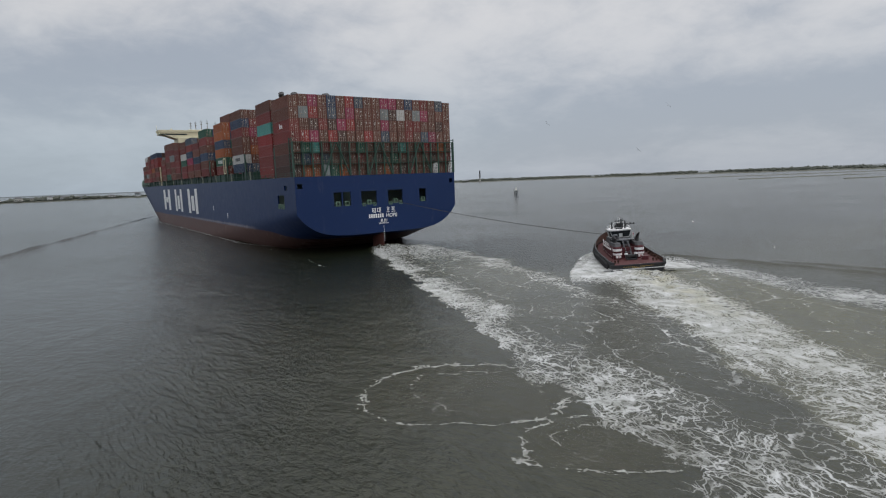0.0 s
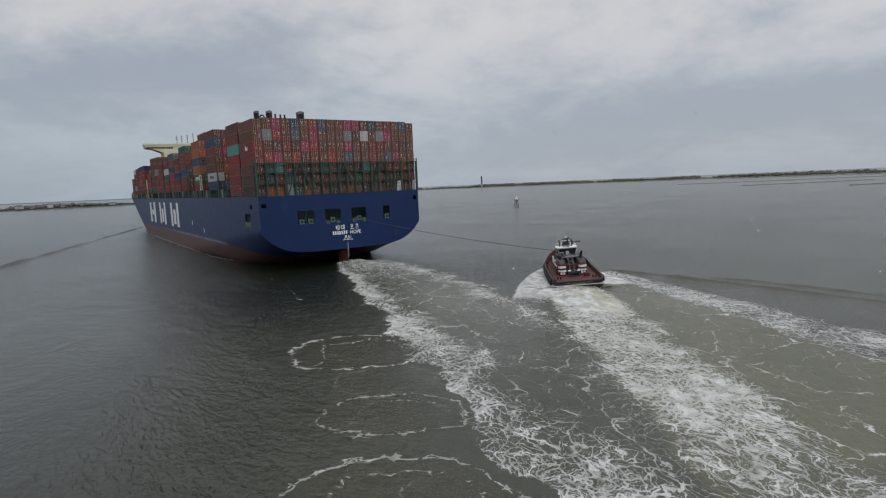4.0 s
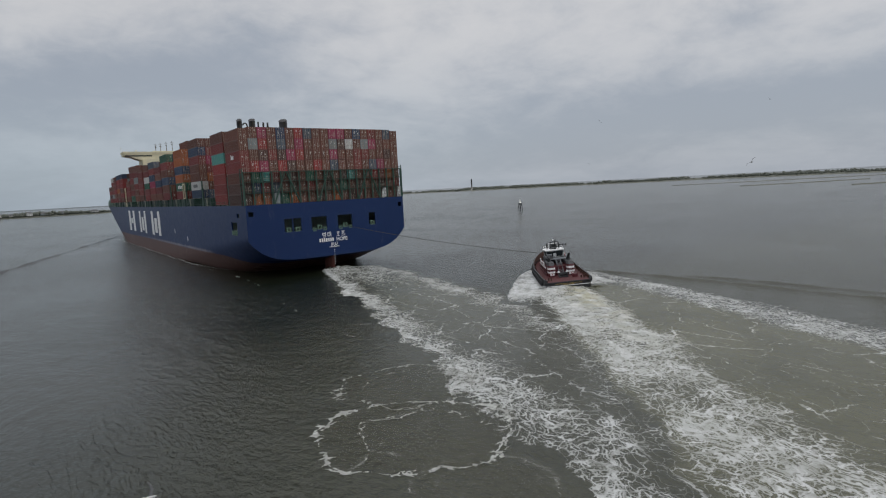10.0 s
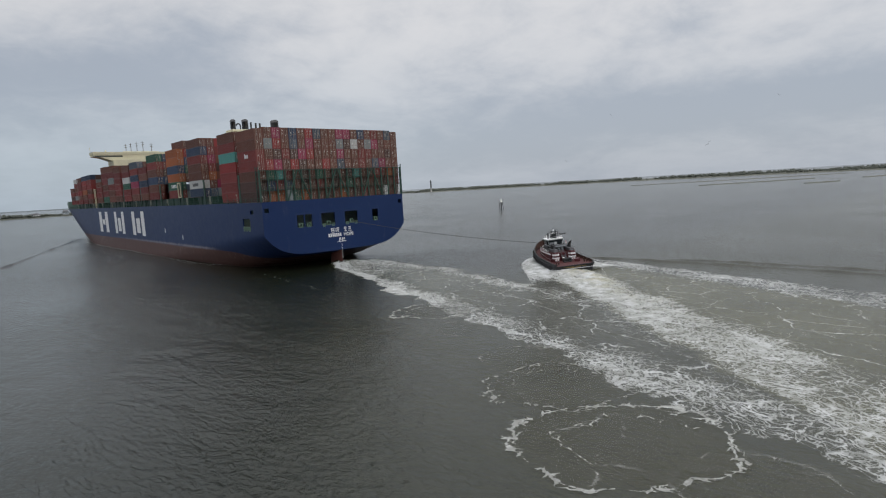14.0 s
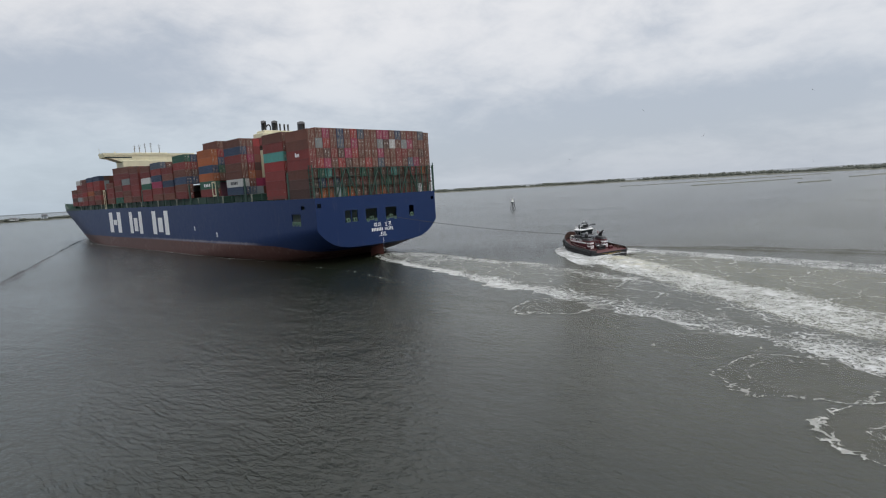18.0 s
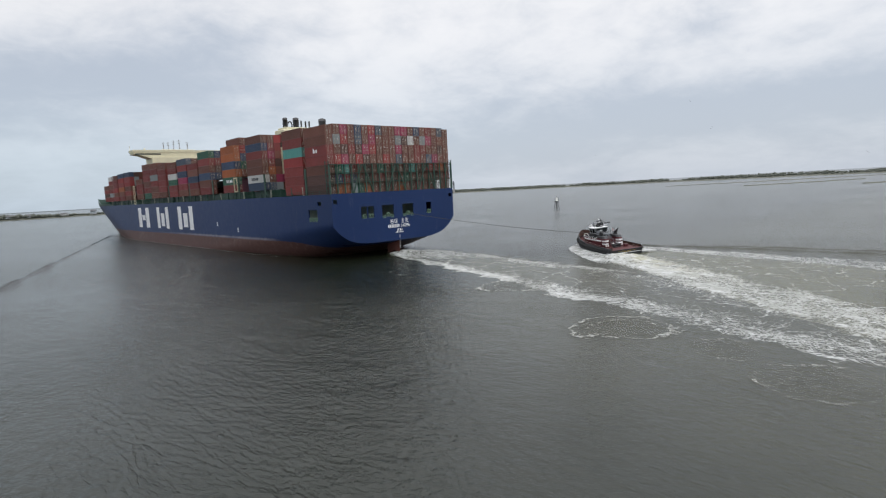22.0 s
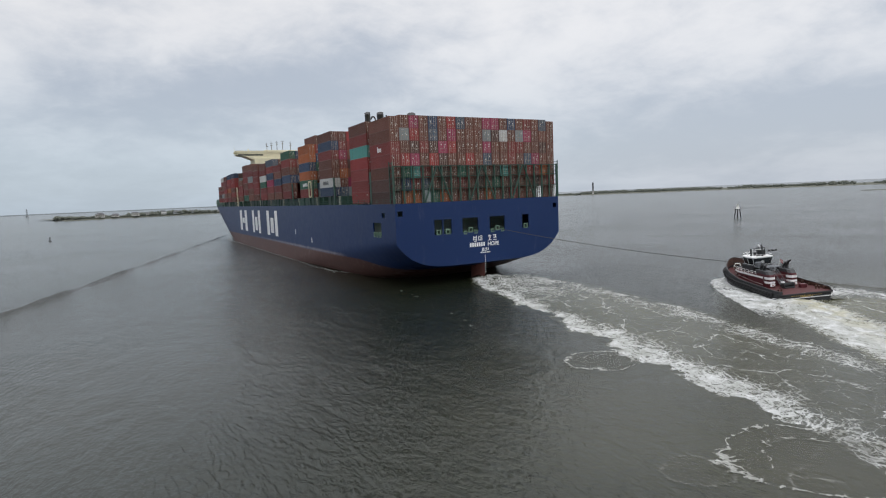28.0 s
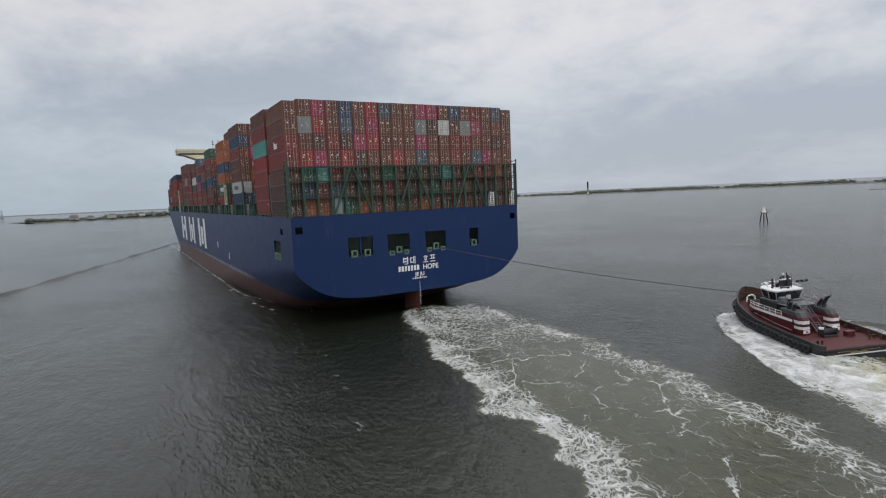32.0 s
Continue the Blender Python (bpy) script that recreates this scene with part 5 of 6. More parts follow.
boil_ob = thing("stern_boil", boil_mesh(), M_RUB, "churned foaming water under the ship's stern", "foam")
M_WATER = water_mat()
race.data.materials[0] = boil_ob.data.materials[0] = M_WATER
WATER_EXT = 9000
b = B()
xs = [-WATER_EXT, -3000, -1200, -600, -300, -150, 0, 150, 300, 600, 1200, 3000, WATER_EXT]
b.loft([[(x, y, 0) for x in xs] for y in xs], False)
thing("water", b, M_WATER, "grey-green river water with wind ripples and white wake foam", "water", kind="structure")


# ---- waves that run with the vessels ----
def ridge(name, pts, h, w, label):
    """A long low wave crest along points, fading at both ends."""
    b = B()
    rows = []
    n = len(pts)
    for i, p in enumerate(pts):
        p = Vector((*p, 0))
        d = (Vector((*pts[min(i + 1, n - 1)], 0)) - Vector((*pts[max(i - 1, 0)], 0))).normalized()
        a = Vector((d.y, -d.x, 0))
        amp = h * min(1.0, i / 3, (n - 1 - i) / 4) * max(0.2, 0.75 + 0.9 * noise.noise((i * 0.37, h, w)))
        off = 0.6 * noise.noise((i * 0.35, 7.0, w))
        rows.append([p + a * (w * k + off) + Vector((0, 0, amp * math.exp(-k * k * 2.2) - 0.02)) for k in (-1.6, -1.1, -0.7, -0.4, -0.15, 0.1, 0.35, 0.65, 1.0, 1.6)])
    b.loft(rows)
    return thing(name, b, M_WATER, label, "wave")


bow_p = ridge("bow_wave", [(-16 - 0.32 * d, 300 - d) for d in range(0, 330, 4)], 0.62, 1.0, "long dark wave crest spreading from the ship's bow")
bow_s = ridge("bow_wave", [(16 + 0.385 * d + 0.0002 * d * d, 300 - d) for d in range(0, 330, 8)][::-1], 0.10, 2.6, "long dark wave crest spreading from the ship's bow")
MOVING = []
STEPS = list(range(0, 33, 4))
for ob in (bow_p, bow_s):
    MOVING.append((ob, [(t, ship_at(t)) for t in STEPS]))
TSTEPS = sorted({*range(0, 33, 2), *[r[0] for r in TUG_ROWS]})
tw = ridge("tug_wave", [(16.5 - 4 * math.exp(-d / 12), 4 - d) for d in range(0, 110, 2)][::-1], 0.34, 0.75, "dark wave crest spreading from the tug")
tw2 = ridge("tug_wave", [(22.0 - 3 * math.exp(-d / 12), -18 - d) for d in range(0, 90, 2)][::-1], 0.26, 0.75, "dark wave crest spreading from the tug")
for ob in (tw, tw2):
    MOVING.append((ob, [(t, Matrix.Translation(tug_at(t).translation) @ ship_at(t).to_3x3().to_4x4()) for t in TSTEPS]))
MOVING.append((race, [(t, wash_at(t)) for t in TSTEPS]))


def tug_foam():
    """White water thrown aside along the tug's hull, and the boil behind its stern."""
    for s in (-1, 1):
        rows = []
        for i in range(44):
            u = i / 43
            y = 13.4 - u * 25
            hb = tug_hb(max(-14.2, min(14.6, y / (0.88 if y > 0 else 0.82))))
            wd = (3.0 + 3.4 * u ** 0.7) if s < 0 else (1.6 + 3.4 * u ** 0.7)
            hh = (0.9 * math.exp(-((u - 0.10) / 0.12) ** 2) + 0.35 * (1 - u) + 0.15)
            row = []
            for k in range(9):
                q = k / 8
                j = noise.noise((i * 0.45, k * 0.9, s * 3.0))
                z = hh * (1 - q) ** 1.3 * (1 + 0.7 * j) + 0.14 * noise.noise((i * 1.3, k * 2.1, 5)) - 0.14 * (q > 0.95)
                row.append((s * (max(0.0, hb - 0.35) + wd * q * (1 + 0.25 * j)), y + 0.4 * j, max(-0.1, z)))
            rows.append(row)
        ob = thing("bow_foam", B().loft(rows if s > 0 else [r[::-1] for r in rows]), M_WATER, "white foam curling along the tug's side", "foam")
        MOVING.append((ob, [(t, tug_at(t, 0)) for t in TSTEPS]))


tug_foam()
SET = [(0, -2.6), (7, -0.3), (12, 0.0), (19, -0.5), (25, 0.2), (28, 1.2), (32, 2.0)]  # the wash trails to port or starboard of the keel line
MOVING.append((boil_ob, [(t, ship_at(t) @ pose(0, 0, 0, 0, 0, lerp_table(SET, t))) for t in range(0, 33, 2)]))

def ring_mat():
    """A torn hem of foam round an upwelling of silty water; between the threads one sees the river."""
    m, t, b = base_mat("ring_foam", 0.75)
    info = t.nodes.new("ShaderNodeObjectInfo")
    off = t.nodes.new("ShaderNodeVectorMath")
    off.operation = "MULTIPLY_ADD"
    t.links.new(info.outputs["Random"], off.inputs[0])
    off.inputs[1].default_value = (310, 170, 0)
    t.links.new(obj_vec(t), off.inputs[2])
    v = off.outputs[0]
    sep = t.nodes.new("ShaderNodeSeparateXYZ")
    t.links.new(obj_vec(t), sep.inputs[0])
    big = t.nodes.new("ShaderNodeTexNoise")
    big.inputs["Scale"].default_value, big.inputs["Detail"].default_value = 0.16, 5.0
    t.links.new(v, big.inputs["Vector"])
    bs = t.nodes.new("ShaderNodeSeparateColor")
    t.links.new(big.outputs["Color"], bs.inputs[0])
    e1 = (S(t, sep.outputs[0]) + (S(t, bs.outputs[0]) - 0.5) * 6.5) / 8.0
    e2 = (S(t, sep.outputs[1]) + (S(t, bs.outputs[1]) - 0.5) * 6.5) / 8.0
    r = (e1 * e1 + e2 * e2).pow(0.5)
    tint = t.nodes.new("ShaderNodeSeparateColor")
    t.links.new(info.outputs["Color"], tint.inputs[0])
    amt = S(t, tint.outputs[0])
    wisp = noise_at(t, v, 0.8, 5.0, 0.65, 0.6)
    gate = noise_at(t, v, 0.14, 2.0)
    cells = t.nodes.new("ShaderNodeTexVoronoi")
    cells.feature, cells.voronoi_dimensions = "DISTANCE_TO_EDGE", "2D"
    cells.inputs["Scale"].default_value = 0.55
    wv = t.nodes.new("ShaderNodeVectorMath")
    wv.operation = "MULTIPLY_ADD"
    fine = t.nodes.new("ShaderNodeTexNoise")
    fine.inputs["Scale"].default_value, fine.inputs["Detail"].default_value = 0.5, 4.0
    t.links.new(v, fine.inputs["Vector"])
    t.links.new(fine.outputs["Color"], wv.inputs[0])
    wv.inputs[1].default_value = (3.2, 3.2, 0)
    t.links.new(v, wv.inputs[2])
    t.links.new(wv.outputs[0], cells.inputs["Vector"])
    web = S(t, cells.outputs["Distance"])
    rim = (r - 1.0).abs() / ((gate - 0.36).max(0.04) * 4.0)
    hem = (r - 0.62 - e1 * 0.12).abs()
    spoke = (e1 - e2 * 0.5 + 0.1).abs()
    dens = rim.step(0.22, 0.0).max(hem.step(0.13, 0.0) * e2.step(-0.5, 0.2) * 0.6).max(r.step(1.15, 0.9) * 0.06)
    thread = rim.step(0.036, 0.008).max(hem.step(0.024, 0.006) * (e1 + gate).step(0.75, 0.35) * 0.65).max(spoke.step(0.022, 0.004) * r.step(1.0, 0.9) * e2.step(0.5, 0.3) * 0.6) * wisp.step(0.36, 0.54)
    lace = (web - dens * 0.17).step(-0.02, -0.09) * 0.9
    froth = (dens * 0.9 + (wisp - 0.5) * 2.2).step(0.85, 1.2)
    foam = thread.max(lace).max(froth) * (wisp * 0.9 + 0.3).min(1.0) * r.step(1.42, 1.25) * amt
    silt = r.step(1.1, 0.8) * (gate * 0.7 + 0.1) * 0.34 * amt
    t.links.new(mix_col(t, foam, (0.085, 0.08, 0.045), (0.56, 0.57, 0.54)), b.inputs["Base Color"])
    t.links.new((foam * 0.45 + 0.35).s, b.inputs["Roughness"])
    t.links.new(foam.max(silt).sat().s, b.inputs["Alpha"])
    return m


M_RING = ring_mat()


def ring_disc(ax, ay, lift):
    """A low dome of welling water; the foam gathers round its hem."""
    rows = [[(math.cos(2 * math.pi * i / 40) * ax * q, math.sin(2 * math.pi * i / 40) * ay * q, lift + 0.10 * max(0.0, 1 - q * q)) for i in range(40)] for q in (0.02, 0.3, 0.6, 0.8, 1.0, 1.2, 1.4)]
    return B().loft(rows, True, True)


def foam_ring(i, x, y, ax, ay, t0, ref, drift, weight):
    """It wells up from the depth at t0 and drifts through its place at ref."""
    ob = thing("foam_ring", ring_disc(8.0, 8.0, 0.02 + 0.006 * i), M_RING, "torn ring of white foam round brown welling water", "foam ring", "foam rings astern of the ship")
    ob.color = (weight, weight, weight, 1)
    ob.scale = (ax / 8.0, ay / 8.0, 1)
    rows = []
    for t in sorted({0.0, 32.0, *[q for q in (t0 - 2.0, t0) if 0 < q < 32], *range(0, 33, 4)}):
        depth = -0.45 * min(1.0, max(0.0, (t0 - t) / 2.0))
        rows.append((t, pose(x + drift[0] * (t - ref), y + drift[1] * (t - ref), depth, 0, 0, -40)))
    MOVING.append((ob, rows))


# place, half axes, when it wells up, when it is at that place, its drift, how much foam it holds
for i, ring in enumerate((
    (-46.5, -97.8, 8.8, 6.9, -9, 1.5, (-0.9, -0.2), 0.9), (-44.0, -111.5, 6.2, 4.2, -9, 1, (-0.6, 0), 0.95), (-41.0, -84.8, 7.2, 4.8, 2, 4, (-0.4, -0.2), 0.8), (-38.0, -76.0, 5.6, 5.0, 2.5, 5.6, (-0.2, 0), 0.6),
    (-36.4, -64.6, 9.2, 7.4, 2.4, 8, (-0.5, -0.2), 1.0), (-31.6, -53.4, 7.6, 7.0, 5, 10, (-0.3, 0), 0.8), (-28.4, -43.0, 5.6, 5.6, 11, 17, (-0.1, 0.8), 0.6), (-23.2, -27.7, 3.4, 4.2, 9, 10.5, (-0.1, 0), 0.6),
    (-20.6, -14.0, 6.8, 6.4, 11, 18, (-0.6, 0.2), 0.9), (-10.2, 19.8, 7.0, 6.2, 22, 26, (-0.5, -0.2), 0.95), (-20.8, 22.9, 2.6, 2.4, 26, 28, (-0.2, 0), 0.5), (-8.0, 48.1, 4.0, 4.2, 26.5, 28, (-0.3, 0), 0.9),
)):
    foam_ring(i, *ring)

# ---- shores ----
M_MARSH = paint("marsh_grass", (0.085, 0.09, 0.065), 0.9, dirt=(0.06, 0.06, 0.045), amount=0.6, scale=0.02)
M_SAND = paint("wet_sand", (0.22, 0.20, 0.16), 0.9, dirt=(0.10, 0.09, 0.07), amount=0.5, scale=0.03)


def leaf_mat():
    m, t, b = base_mat("hazed_foliage", 0.9)
    geo = t.nodes.new("ShaderNodeNewGeometry")
    g = noise_at(t, geo.outputs["Position"], 0.35, 5.0, 0.7)
    # leaf tones are lifted pale and greyish to stand in for haze over the water
    c = mix_col(t, S(t, geo.outputs["Random Per Island"]), (0.09, 0.10, 0.082), (0.12, 0.128, 0.104))
    c = mix_col(t, g.step(0.45, 0.65) * 0.5, c, (0.07, 0.08, 0.066))
    t.links.new(c, b.inputs["Base Color"])
    return m


M_LEAF = leaf_mat()


def along(line, step):
    """Points at even steps along a line of corners."""
    out = []
    for a, b in zip(line, line[1:]):
        a, b = Vector((*a, 0)), Vector((*b, 0))
        n = max(1, int((b - a).length / step))
        out += [(a + (b - a) * (i / n), (b - a).normalized()) for i in range(n)]
    return out


def land(name, line, depth, height, label):
    """A low bank along a line, rising inland to its left."""
    rnd = random.Random(name)
    rows = []
    for p, d in along(line, 25):
        nrm = Vector((-d.y, d.x, 0))
        j = rnd.uniform(-4, 4)
        rows.append([p + nrm * (o + (j if 0 < o < depth else 0)) + Vector((0, 0, z)) for o, z in ((0 + j * 0.4, -0.3), (6, 0.5), (18, height * 0.6), (60, height), (depth, height))])
    b = B()
    b.loft([r[::-1] for r in rows])
    return thing(name, b, M_MARSH, label, "land", kind="structure")


def woods(line, setback, n, hmin, hmax, width, seed, label):
    """A far belt of scrub and trees: each crown is a cluster of uneven clumps over a short stem."""
    rnd = random.Random(seed)
    pts = along(line, 2.0)
    b = B()
    for _ in range(n):
        p, d = rnd.choice(pts)
        nrm = Vector((-d.y, d.x, 0))
        c = p + nrm * (setback + rnd.uniform(0, width)) + d * rnd.uniform(-2, 2)
        g = 0.5 + 0.5 * noise.noise((c.x * 0.006, c.y * 0.006, seed))
        h = hmin + (hmax - hmin) * max(0.05, min(1, g * rnd.uniform(0.6, 1.3)))
        b.tube([c + Vector((0, 0, 0.5)), c + Vector((0, 0, h * 0.6))], 0.25, 4, False)
        for k in range(4):
            r = h * rnd.uniform(0.22, 0.36)
            q = c + Vector((rnd.uniform(-1, 1) * h * 0.35, rnd.uniform(-1, 1) * h * 0.35, h * rnd.uniform(0.45, 0.85)))
            ring = []
            for zz, rr in ((-0.8, 0.55), (-0.1, 1.0), (0.55, 0.75)):
                ring.append([q + Vector((math.cos(a) * r * rr * rnd.uniform(0.75, 1.25), math.sin(a) * r * rr * rnd.uniform(0.75, 1.25), zz * r)) for a in [i * 1.2566 for i in range(5)]])
            ring.append([q + Vector((0, 0, r))] * 5)
            b.loft(ring, False, True)
    return thing("woods", b, M_LEAF, label, "woods", kind="stuff")


LEFT = [(700, 1440), (320, 1455), (60, 1440), (-150, 1405), (-262, 1362)]
RIGHT = [(1500, -700), (1560, -250), (1640, 150), (1690, 520), (1640, 900), (1480, 1180), (1290, 1370), (1160, 1480)]
RIGHT2 = [(1160, 1480), (1060, 1640), (930, 1720), (700, 1800)]
land("ground_left", LEFT[::-1], 260, 2.2, "low shore with beach grass")
land("ground_right", RIGHT[::-1], 500, 2.6, "low marshy shore")
land("ground_far", RIGHT2[::-1], 400, 2.0, "low sandy shore beyond the inlet")
woods(LEFT[::-1], 12, 1150, 3.5, 12, 90, 1, "belt of dark trees along the shore")
woods(RIGHT[::-1], 30, 2600, 4, 13, 430, 2, "belt of grey-green scrub along the marsh shore")
woods(RIGHT2[::-1], 30, 900, 3, 10, 200, 3, "low scrub on the far shore")
FAR = [(1200, 4400), (-400, 4300), (-2200, 3900), (-3800, 2900)]
# grey-blue instead of leaf green: distance haze is mixed into this base colour
M_FARCOAST = paint("hazy_distant_wood", (0.13, 0.15, 0.158), 0.95, dirt=(0.10, 0.12, 0.125), amount=0.6, scale=0.01)
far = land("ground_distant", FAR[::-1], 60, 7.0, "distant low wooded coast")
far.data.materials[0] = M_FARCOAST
for c0, c1, wid in (((940, 520), (1330, 250), 26), ((760, 300), (960, 205), 16), ((690, 140), (745, 118), 9), ((900, 130), (1250, 60), 14)):
    a, e = Vector((*c0, 0)), Vector((*c1, 0))
    d = (e - a).normalized()
    nrm = Vector((-d.y, d.x, 0))
    L = (e - a).length
    rr = random.Random(int(c0[0]))
    rows = []
    for i in range(31):
        u = i / 30
        w = wid * math.sin(math.pi * u) ** 0.5 * rr.uniform(0.7, 1.1) + 0.3
        c = a + d * (L * u)
        rows.append([c - nrm * w + Vector((0, 0, -0.2)), c - nrm * (w * 0.7) + Vector((0, 0, 0.5)), c + Vector((0, 0, 0.9)), c + nrm * (w * 0.7) + Vector((0, 0, 0.5)), c + nrm * w + Vector((0, 0, -0.2))])
    thing("marsh_islet", B().loft(rows), M_MARSH, "low grassy marsh islet in the shallows", "islet")


# ---- houses on the shore ----
M_ROOF = paint("shingle_roof", (0.10, 0.10, 0.105), 0.8)
WALLS = [paint("house_paint", c, 0.7, amount=0.2) for c in ((0.5, 0.5, 0.49), (0.36, 0.35, 0.32), (0.30, 0.33, 0.35), (0.40, 0.38, 0.34))]


def house(x, y, w, d, h, turn, wall):
    """A beach house on piles: walls, hipped roof, windows, porch."""
    ho = thing("beach_house", None, None, "pale wooden beach house with grey roof among shore trees", "house", "houses on the shore")
    part("wall", B().box(-w / 2, w / 2, -d / 2, d / 2, 2.2, 2.2 + h, 0.1), wall, ho)
    r = 2.2 + h
    rows = [[(-w / 2 - 0.6, -d / 2 - 0.6, r), (w / 2 + 0.6, -d / 2 - 0.6, r), (w / 2 + 0.6, d / 2 + 0.6, r), (-w / 2 - 0.6, d / 2 + 0.6, r)],
            [(-w / 4, -0.3, r + d * 0.36), (w / 4, -0.3, r + d * 0.36), (w / 4, 0.3, r + d * 0.36), (-w / 4, 0.3, r + d * 0.36)]]
    b = B().loft(rows, False, True)
    b.add(rows[1], [(0, 1, 2, 3)])
    part("roof", b, M_ROOF, ho)
    for i in range(int(w // 3.2)):
        for k in range(max(1, int(h // 3))):
            cx = -w / 2 + 1.8 + i * 3.2
            win = part("window", B().box(cx - 0.8, cx + 0.8, -d / 2 - 0.1, -d / 2 + 0.05, 3.0 + k * 3, 4.6 + k * 3), M_GLASS, ho)
    part("porch", B().box(-w / 2, w / 2, -d / 2 - 2.2, -d / 2, 2.1, 2.3).box(-w / 2, w / 2, -d / 2 - 2.2, -d / 2 - 2.1, 3.2, 3.3), M_WHITE, ho)
    for sx in (-0.45, 0, 0.45):
        for sy in (-0.45, 0.45):
            part("pile", B().box(sx * w - 0.2, sx * w + 0.2, sy * d - 0.2, sy * d + 0.2, -0.5, 2.2), M_ROOF, ho)
    ho.matrix_world = pose(x, y, 1.6, 0, 0, turn)


rr = random.Random(11)
for x in (-205, -176, -141, -118, -82, -50, -21, 38, 96, 170, 260):
    y = lerp_table([(-262, 1362), (-150, 1405), (60, 1440), (320, 1455)], x) + rr.uniform(9, 34)
    house(x + rr.uniform(-5, 5), y, rr.uniform(9, 18), rr.uniform(8, 11), rr.choice((3.2, 5.8, 6.4)), rr.uniform(-14, 14), rr.choice(WALLS))

# ---- lighthouse, channel marks ----
M_LT = paint("tower_dark_band", (0.05, 0.052, 0.055), 0.7)
lt = thing("lighthouse", None, None, "tall slim lighthouse tower, dark above a pale base", "lighthouse")
part("tower_base", B().tube([(0, 0, 0), (0, 0, 11)], 2.6, 16), paint("tower_grey", (0.42, 0.41, 0.39), 0.7), lt)
part("tower_shaft", B().tube([(0, 0, 11), (0, 0, 24)], 2.55, 16), paint("tower_shaft_grey", (0.13, 0.13, 0.13), 0.7), lt)
part("tower_top", B().tube([(0, 0, 24), (0, 0, 37)], 2.5, 16), M_LT, lt)
part("gallery", B().tube([(0, 0, 37), (0, 0, 37.5)], 3.2, 16), M_LT, lt)
part("lantern", B().tube([(0, 0, 37.5), (0, 0, 40), (0, 0, 41)], [1.6, 1.6, 0.3], 12), M_GLASS, lt)
lt.matrix_world = pose(1214, 1482, 1.8)


def beacon(x, y):
    """A channel mark on splayed piles with a platform, a cabinet and a lamp."""
    be = thing("channel_beacon", None, None, "dark pile channel beacon with a small platform standing in the water", "beacon")
    for a in range(4):
        cx, cy = math.cos(a * math.pi / 2 + 0.6), math.sin(a * math.pi / 2 + 0.6)
        part("pile", B().tube([(cx * 2.3, cy * 2.3, -3), (cx * 1.0, cy * 1.0, 5.6)], 0.26, 8), M_BLACK, be)
    part("platform", B().box(-1.7, 1.7, -1.7, 1.7, 5.5, 5.8, 0.05), M_BLACK, be)
    part("platform_rail", B().box(-1.6, 1.6, -1.65, -1.6, 6.6, 6.7).box(-1.6, 1.6, 1.6, 1.65, 6.6, 6.7).box(-1.65, -1.6, -1.6, 1.6, 6.6, 6.7).box(1.6, 1.65, -1.6, 1.6, 6.6, 6.7), M_BLACK, be)
    part("light_tower", B().tube([(0, 0, 5.8), (0, 0, 7.6), (0, 0, 7.9), (0, 0, 8.6)], [1.15, 0.55, 0.5, 0.32], 8), M_STICK, be, "pale tapered light housing")
    part("lamp_post", B().tube([(0, 0, 7.4), (0, 0, 9.2)], [0.12, 0.06], 6), M_BLACK, be)
    part("lamp", B().tube([(0, 0, 9.1), (0, 0, 9.6)], 0.2, 8), M_GREY, be)
    be.matrix_world = pose(x, y, 0)


beacon(251, 223)
bu = thing("channel_buoy", None, None, "small dark channel buoy with a top mark floating in the water", "buoy")
part("float", B().tube([(0, 0, -0.5), (0, 0, 0.5), (0, 0, 0.7)], [1.0, 0.95, 0.5], 14), M_BLACK, bu)
part("tower", B().tube([(0, 0, 0.6), (0, 0, 2.0)], [0.3, 0.2], 8), M_GREY, bu)
part("top_mark", B().tube([(0, 0, 2.0), (0, 0, 3.0)], [0.5, 0.42], 8), M_BLACK, bu)
spot = ship_at(30) @ Vector((-127.6, 361.9, 0))
bu.matrix_world = pose(spot.x, spot.y, 0)
# a lattice light tower standing off the point
M_TOWER = paint("tower_steel", (0.20, 0.215, 0.22), 0.7)
lm = thing("light_tower", None, None, "slim grey lattice light tower standing in the water off the point", "light tower")
for a in range(4):
    cx, cy = math.cos(a * math.pi / 2 + 0.6), math.sin(a * math.pi / 2 + 0.6)
    part("leg", B().tube([(cx * 4, cy * 4, -2), (cx * 1.2, cy * 1.2, 28)], [0.3, 0.2], 6), M_TOWER, lm)
    dx, dy = math.cos((a + 1) * math.pi / 2 + 0.6), math.sin((a + 1) * math.pi / 2 + 0.6)
    for z in (4, 10, 16, 22):
        k0, k1 = 4 - (z + 2) * 2.8 / 30, 4 - (z + 8) * 2.8 / 30
        part("brace", B().tube([(cx * k0, cy * k0, z), (dx * k1, dy * k1, z + 6)], 0.18, 5), M_TOWER, lm)
part("platform", B().box(-3.6, 3.6, -3.6, 3.6, 7.0, 7.6, 0.05), M_TOWER, lm)
part("cabin", B().box(-2.2, 2.2, -2.2, 2.2, 7.6, 10.5, 0.1), M_TOWER, lm)
part("lantern", B().tube([(0, 0, 28), (0, 0, 30.5)], [1.3, 0.8], 8), M_TOWER, lm)
spot = ship_at(30) @ Vector((-329.0, 1851.0, 0))
lm.matrix_world = pose(spot.x, spot.y, 0)


# ---- gulls on the wing ----
M_GULL = paint("gull_grey", (0.12, 0.12, 0.125), 0.8, amount=0.2)
M_GULLW = paint("gull_white", (0.5, 0.5, 0.49), 0.8, amount=0.2)


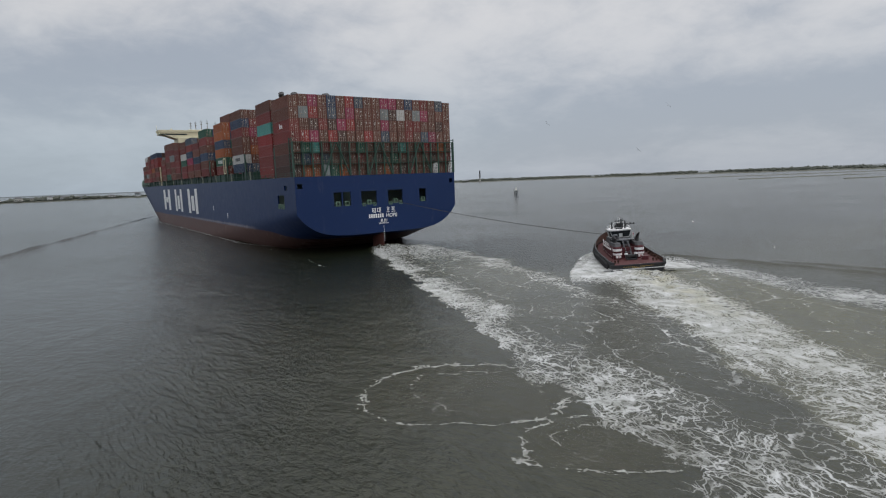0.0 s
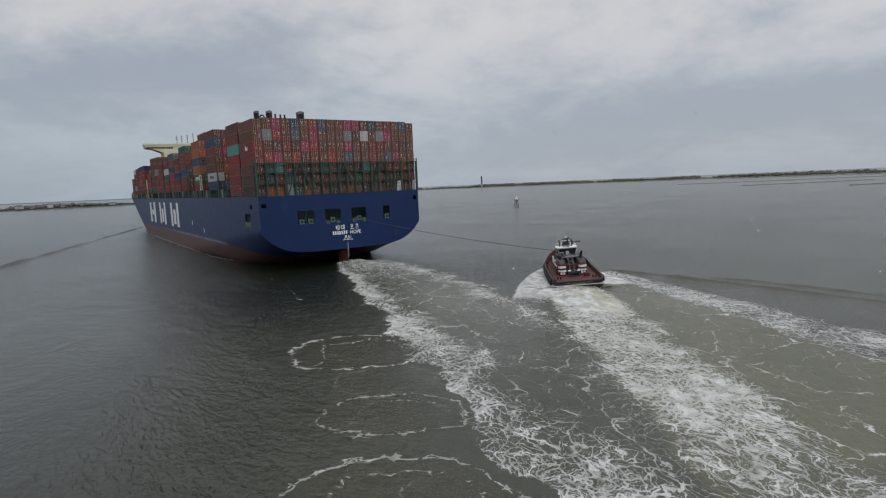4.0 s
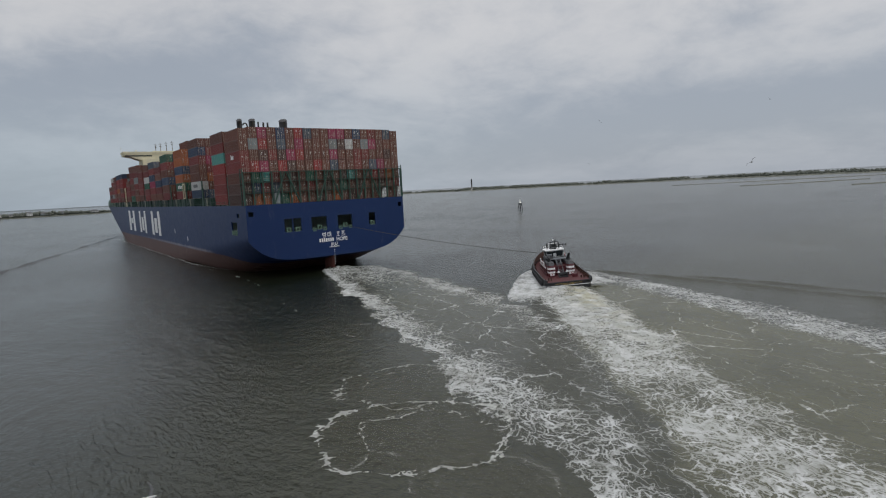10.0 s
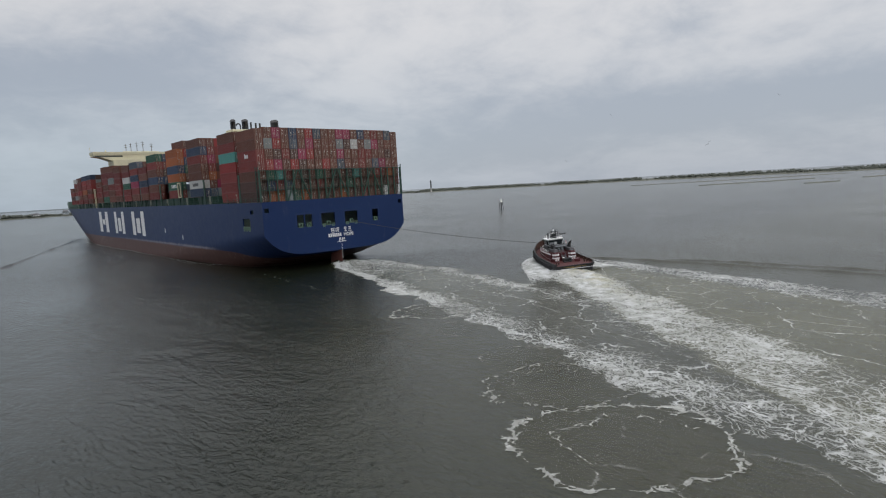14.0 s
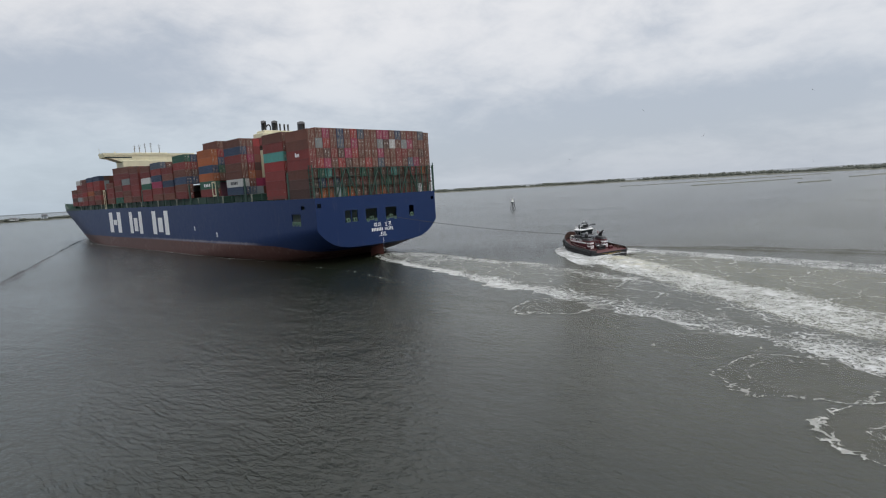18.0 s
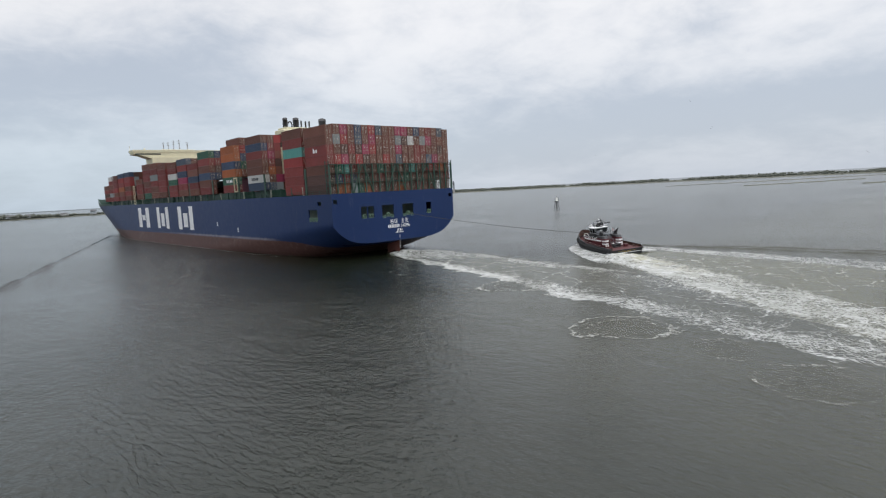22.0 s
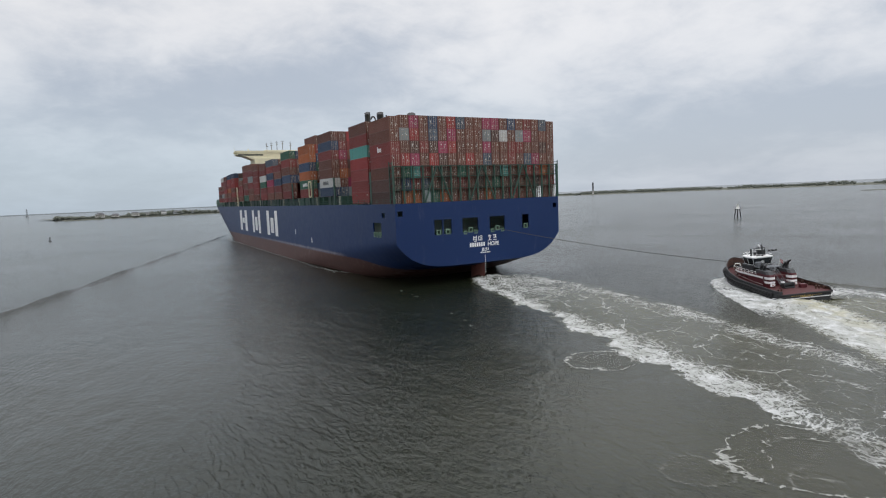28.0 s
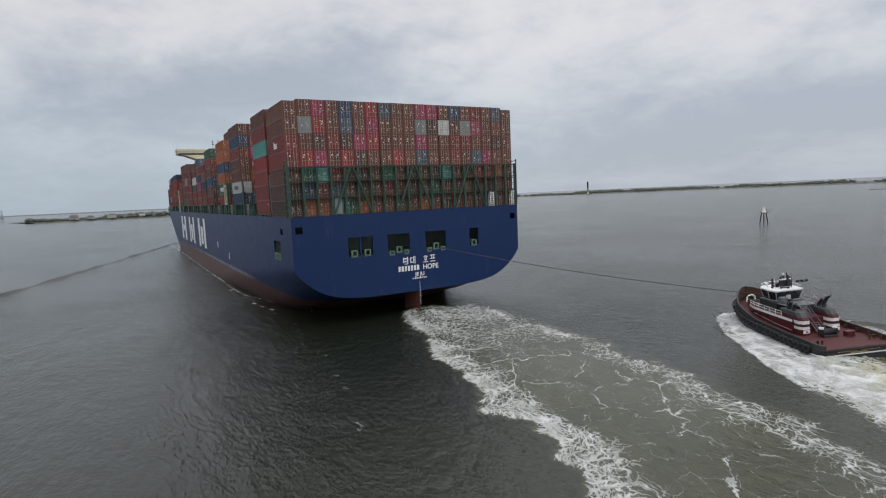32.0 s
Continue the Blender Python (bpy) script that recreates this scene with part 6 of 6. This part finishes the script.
def gull(rows, bank):
    g = thing("gull", None, None, "grey and white gull gliding over the water", "gull", "gulls")
    part("body", B().tube([(0, 0.28, 0.02), (0, 0.2, 0.0), (0, 0.0, -0.02), (0, -0.22, 0.0), (0, -0.32, 0.02)], [0.025, 0.06, 0.085, 0.05, 0.02], 8), M_GULLW, g)
    for s in (-1, 1):
        sec = []
        for u, sweep, lift in ((0.0, 0.0, 0.0), (0.34, 0.09, 0.16), (0.55, 0.04, 0.18), (0.82, -0.13, 0.08)):
            c = 0.11 * (1 - u * 0.9)
            sec.append([(s * u, sweep + c, lift), (s * u, sweep, lift + 0.02), (s * u, sweep - c, lift), (s * u, sweep, lift - 0.01)])
        part("wing", B().loft(sec if s > 0 else [r[::-1] for r in sec], True, True), M_GULL, g)
    part("tail", B().box(-0.07, 0.07, -0.42, -0.26, 0.0, 0.015), M_GULLW, g)
    MOVING.append((g, [(t, pose(*p, 0, bank, w)) for t, p, w in rows]))


def fly(t0, place, vel, bank=48):
    w = math.degrees(math.atan2(-vel[0], vel[1]))
    p = Vector(place)
    gull([(t, p + Vector(vel) * (t - t0), w) for t in (0, 16, 32)], bank)


fly(0, (19.3, -43.9, 29.6), (6, 5, 1))
fly(0, (43.3, -58.1, 32.8), (7, 3, 1))
fly(0, (48.3, -46.6, 23.5), (7, 9, 0.5))
fly(0, (20.9, -78.2, 9.0), (8, 2, 0.6))
fly(0, (3.9, -100.0, 7.8), (8, 5, 0.8))
fly(0, (-18.2, -85.5, 4.0), (5, 8, 0.4))
fly(0, (-28.5, -115.0, 6.5), (9, 2, 0.9))
fly(6, (-21.4, -107.9, 19.5), (8, 9, 1.0), -40)
fly(13, (-33.4, -81.5, 8.1), (9, -2, 0.3))
fly(13, (-41.4, -82.8, 6.5), (8, -3, 0.25))


def motions():
    times = [0, 2, 4, 6, 8, 10, 12, 14, 16, 18, 20, 22, 24, 26, 28, 30, 32]
    walk(ship, [(t, ship_at(t)) for t in times])
    for ob, m in CARGO:
        walk(ob, [(t, ship_at(t) @ m) for t in times[::2]])
    fine = sorted({*times, *[r[0] for r in TUG_ROWS]})
    walk(tug, [(t, tug_at(t)) for t in fine])
    walk(rope, [(t, rope_at(t)) for t in fine])
    for ob, rows in MOVING:
        walk(ob, rows)


motions()
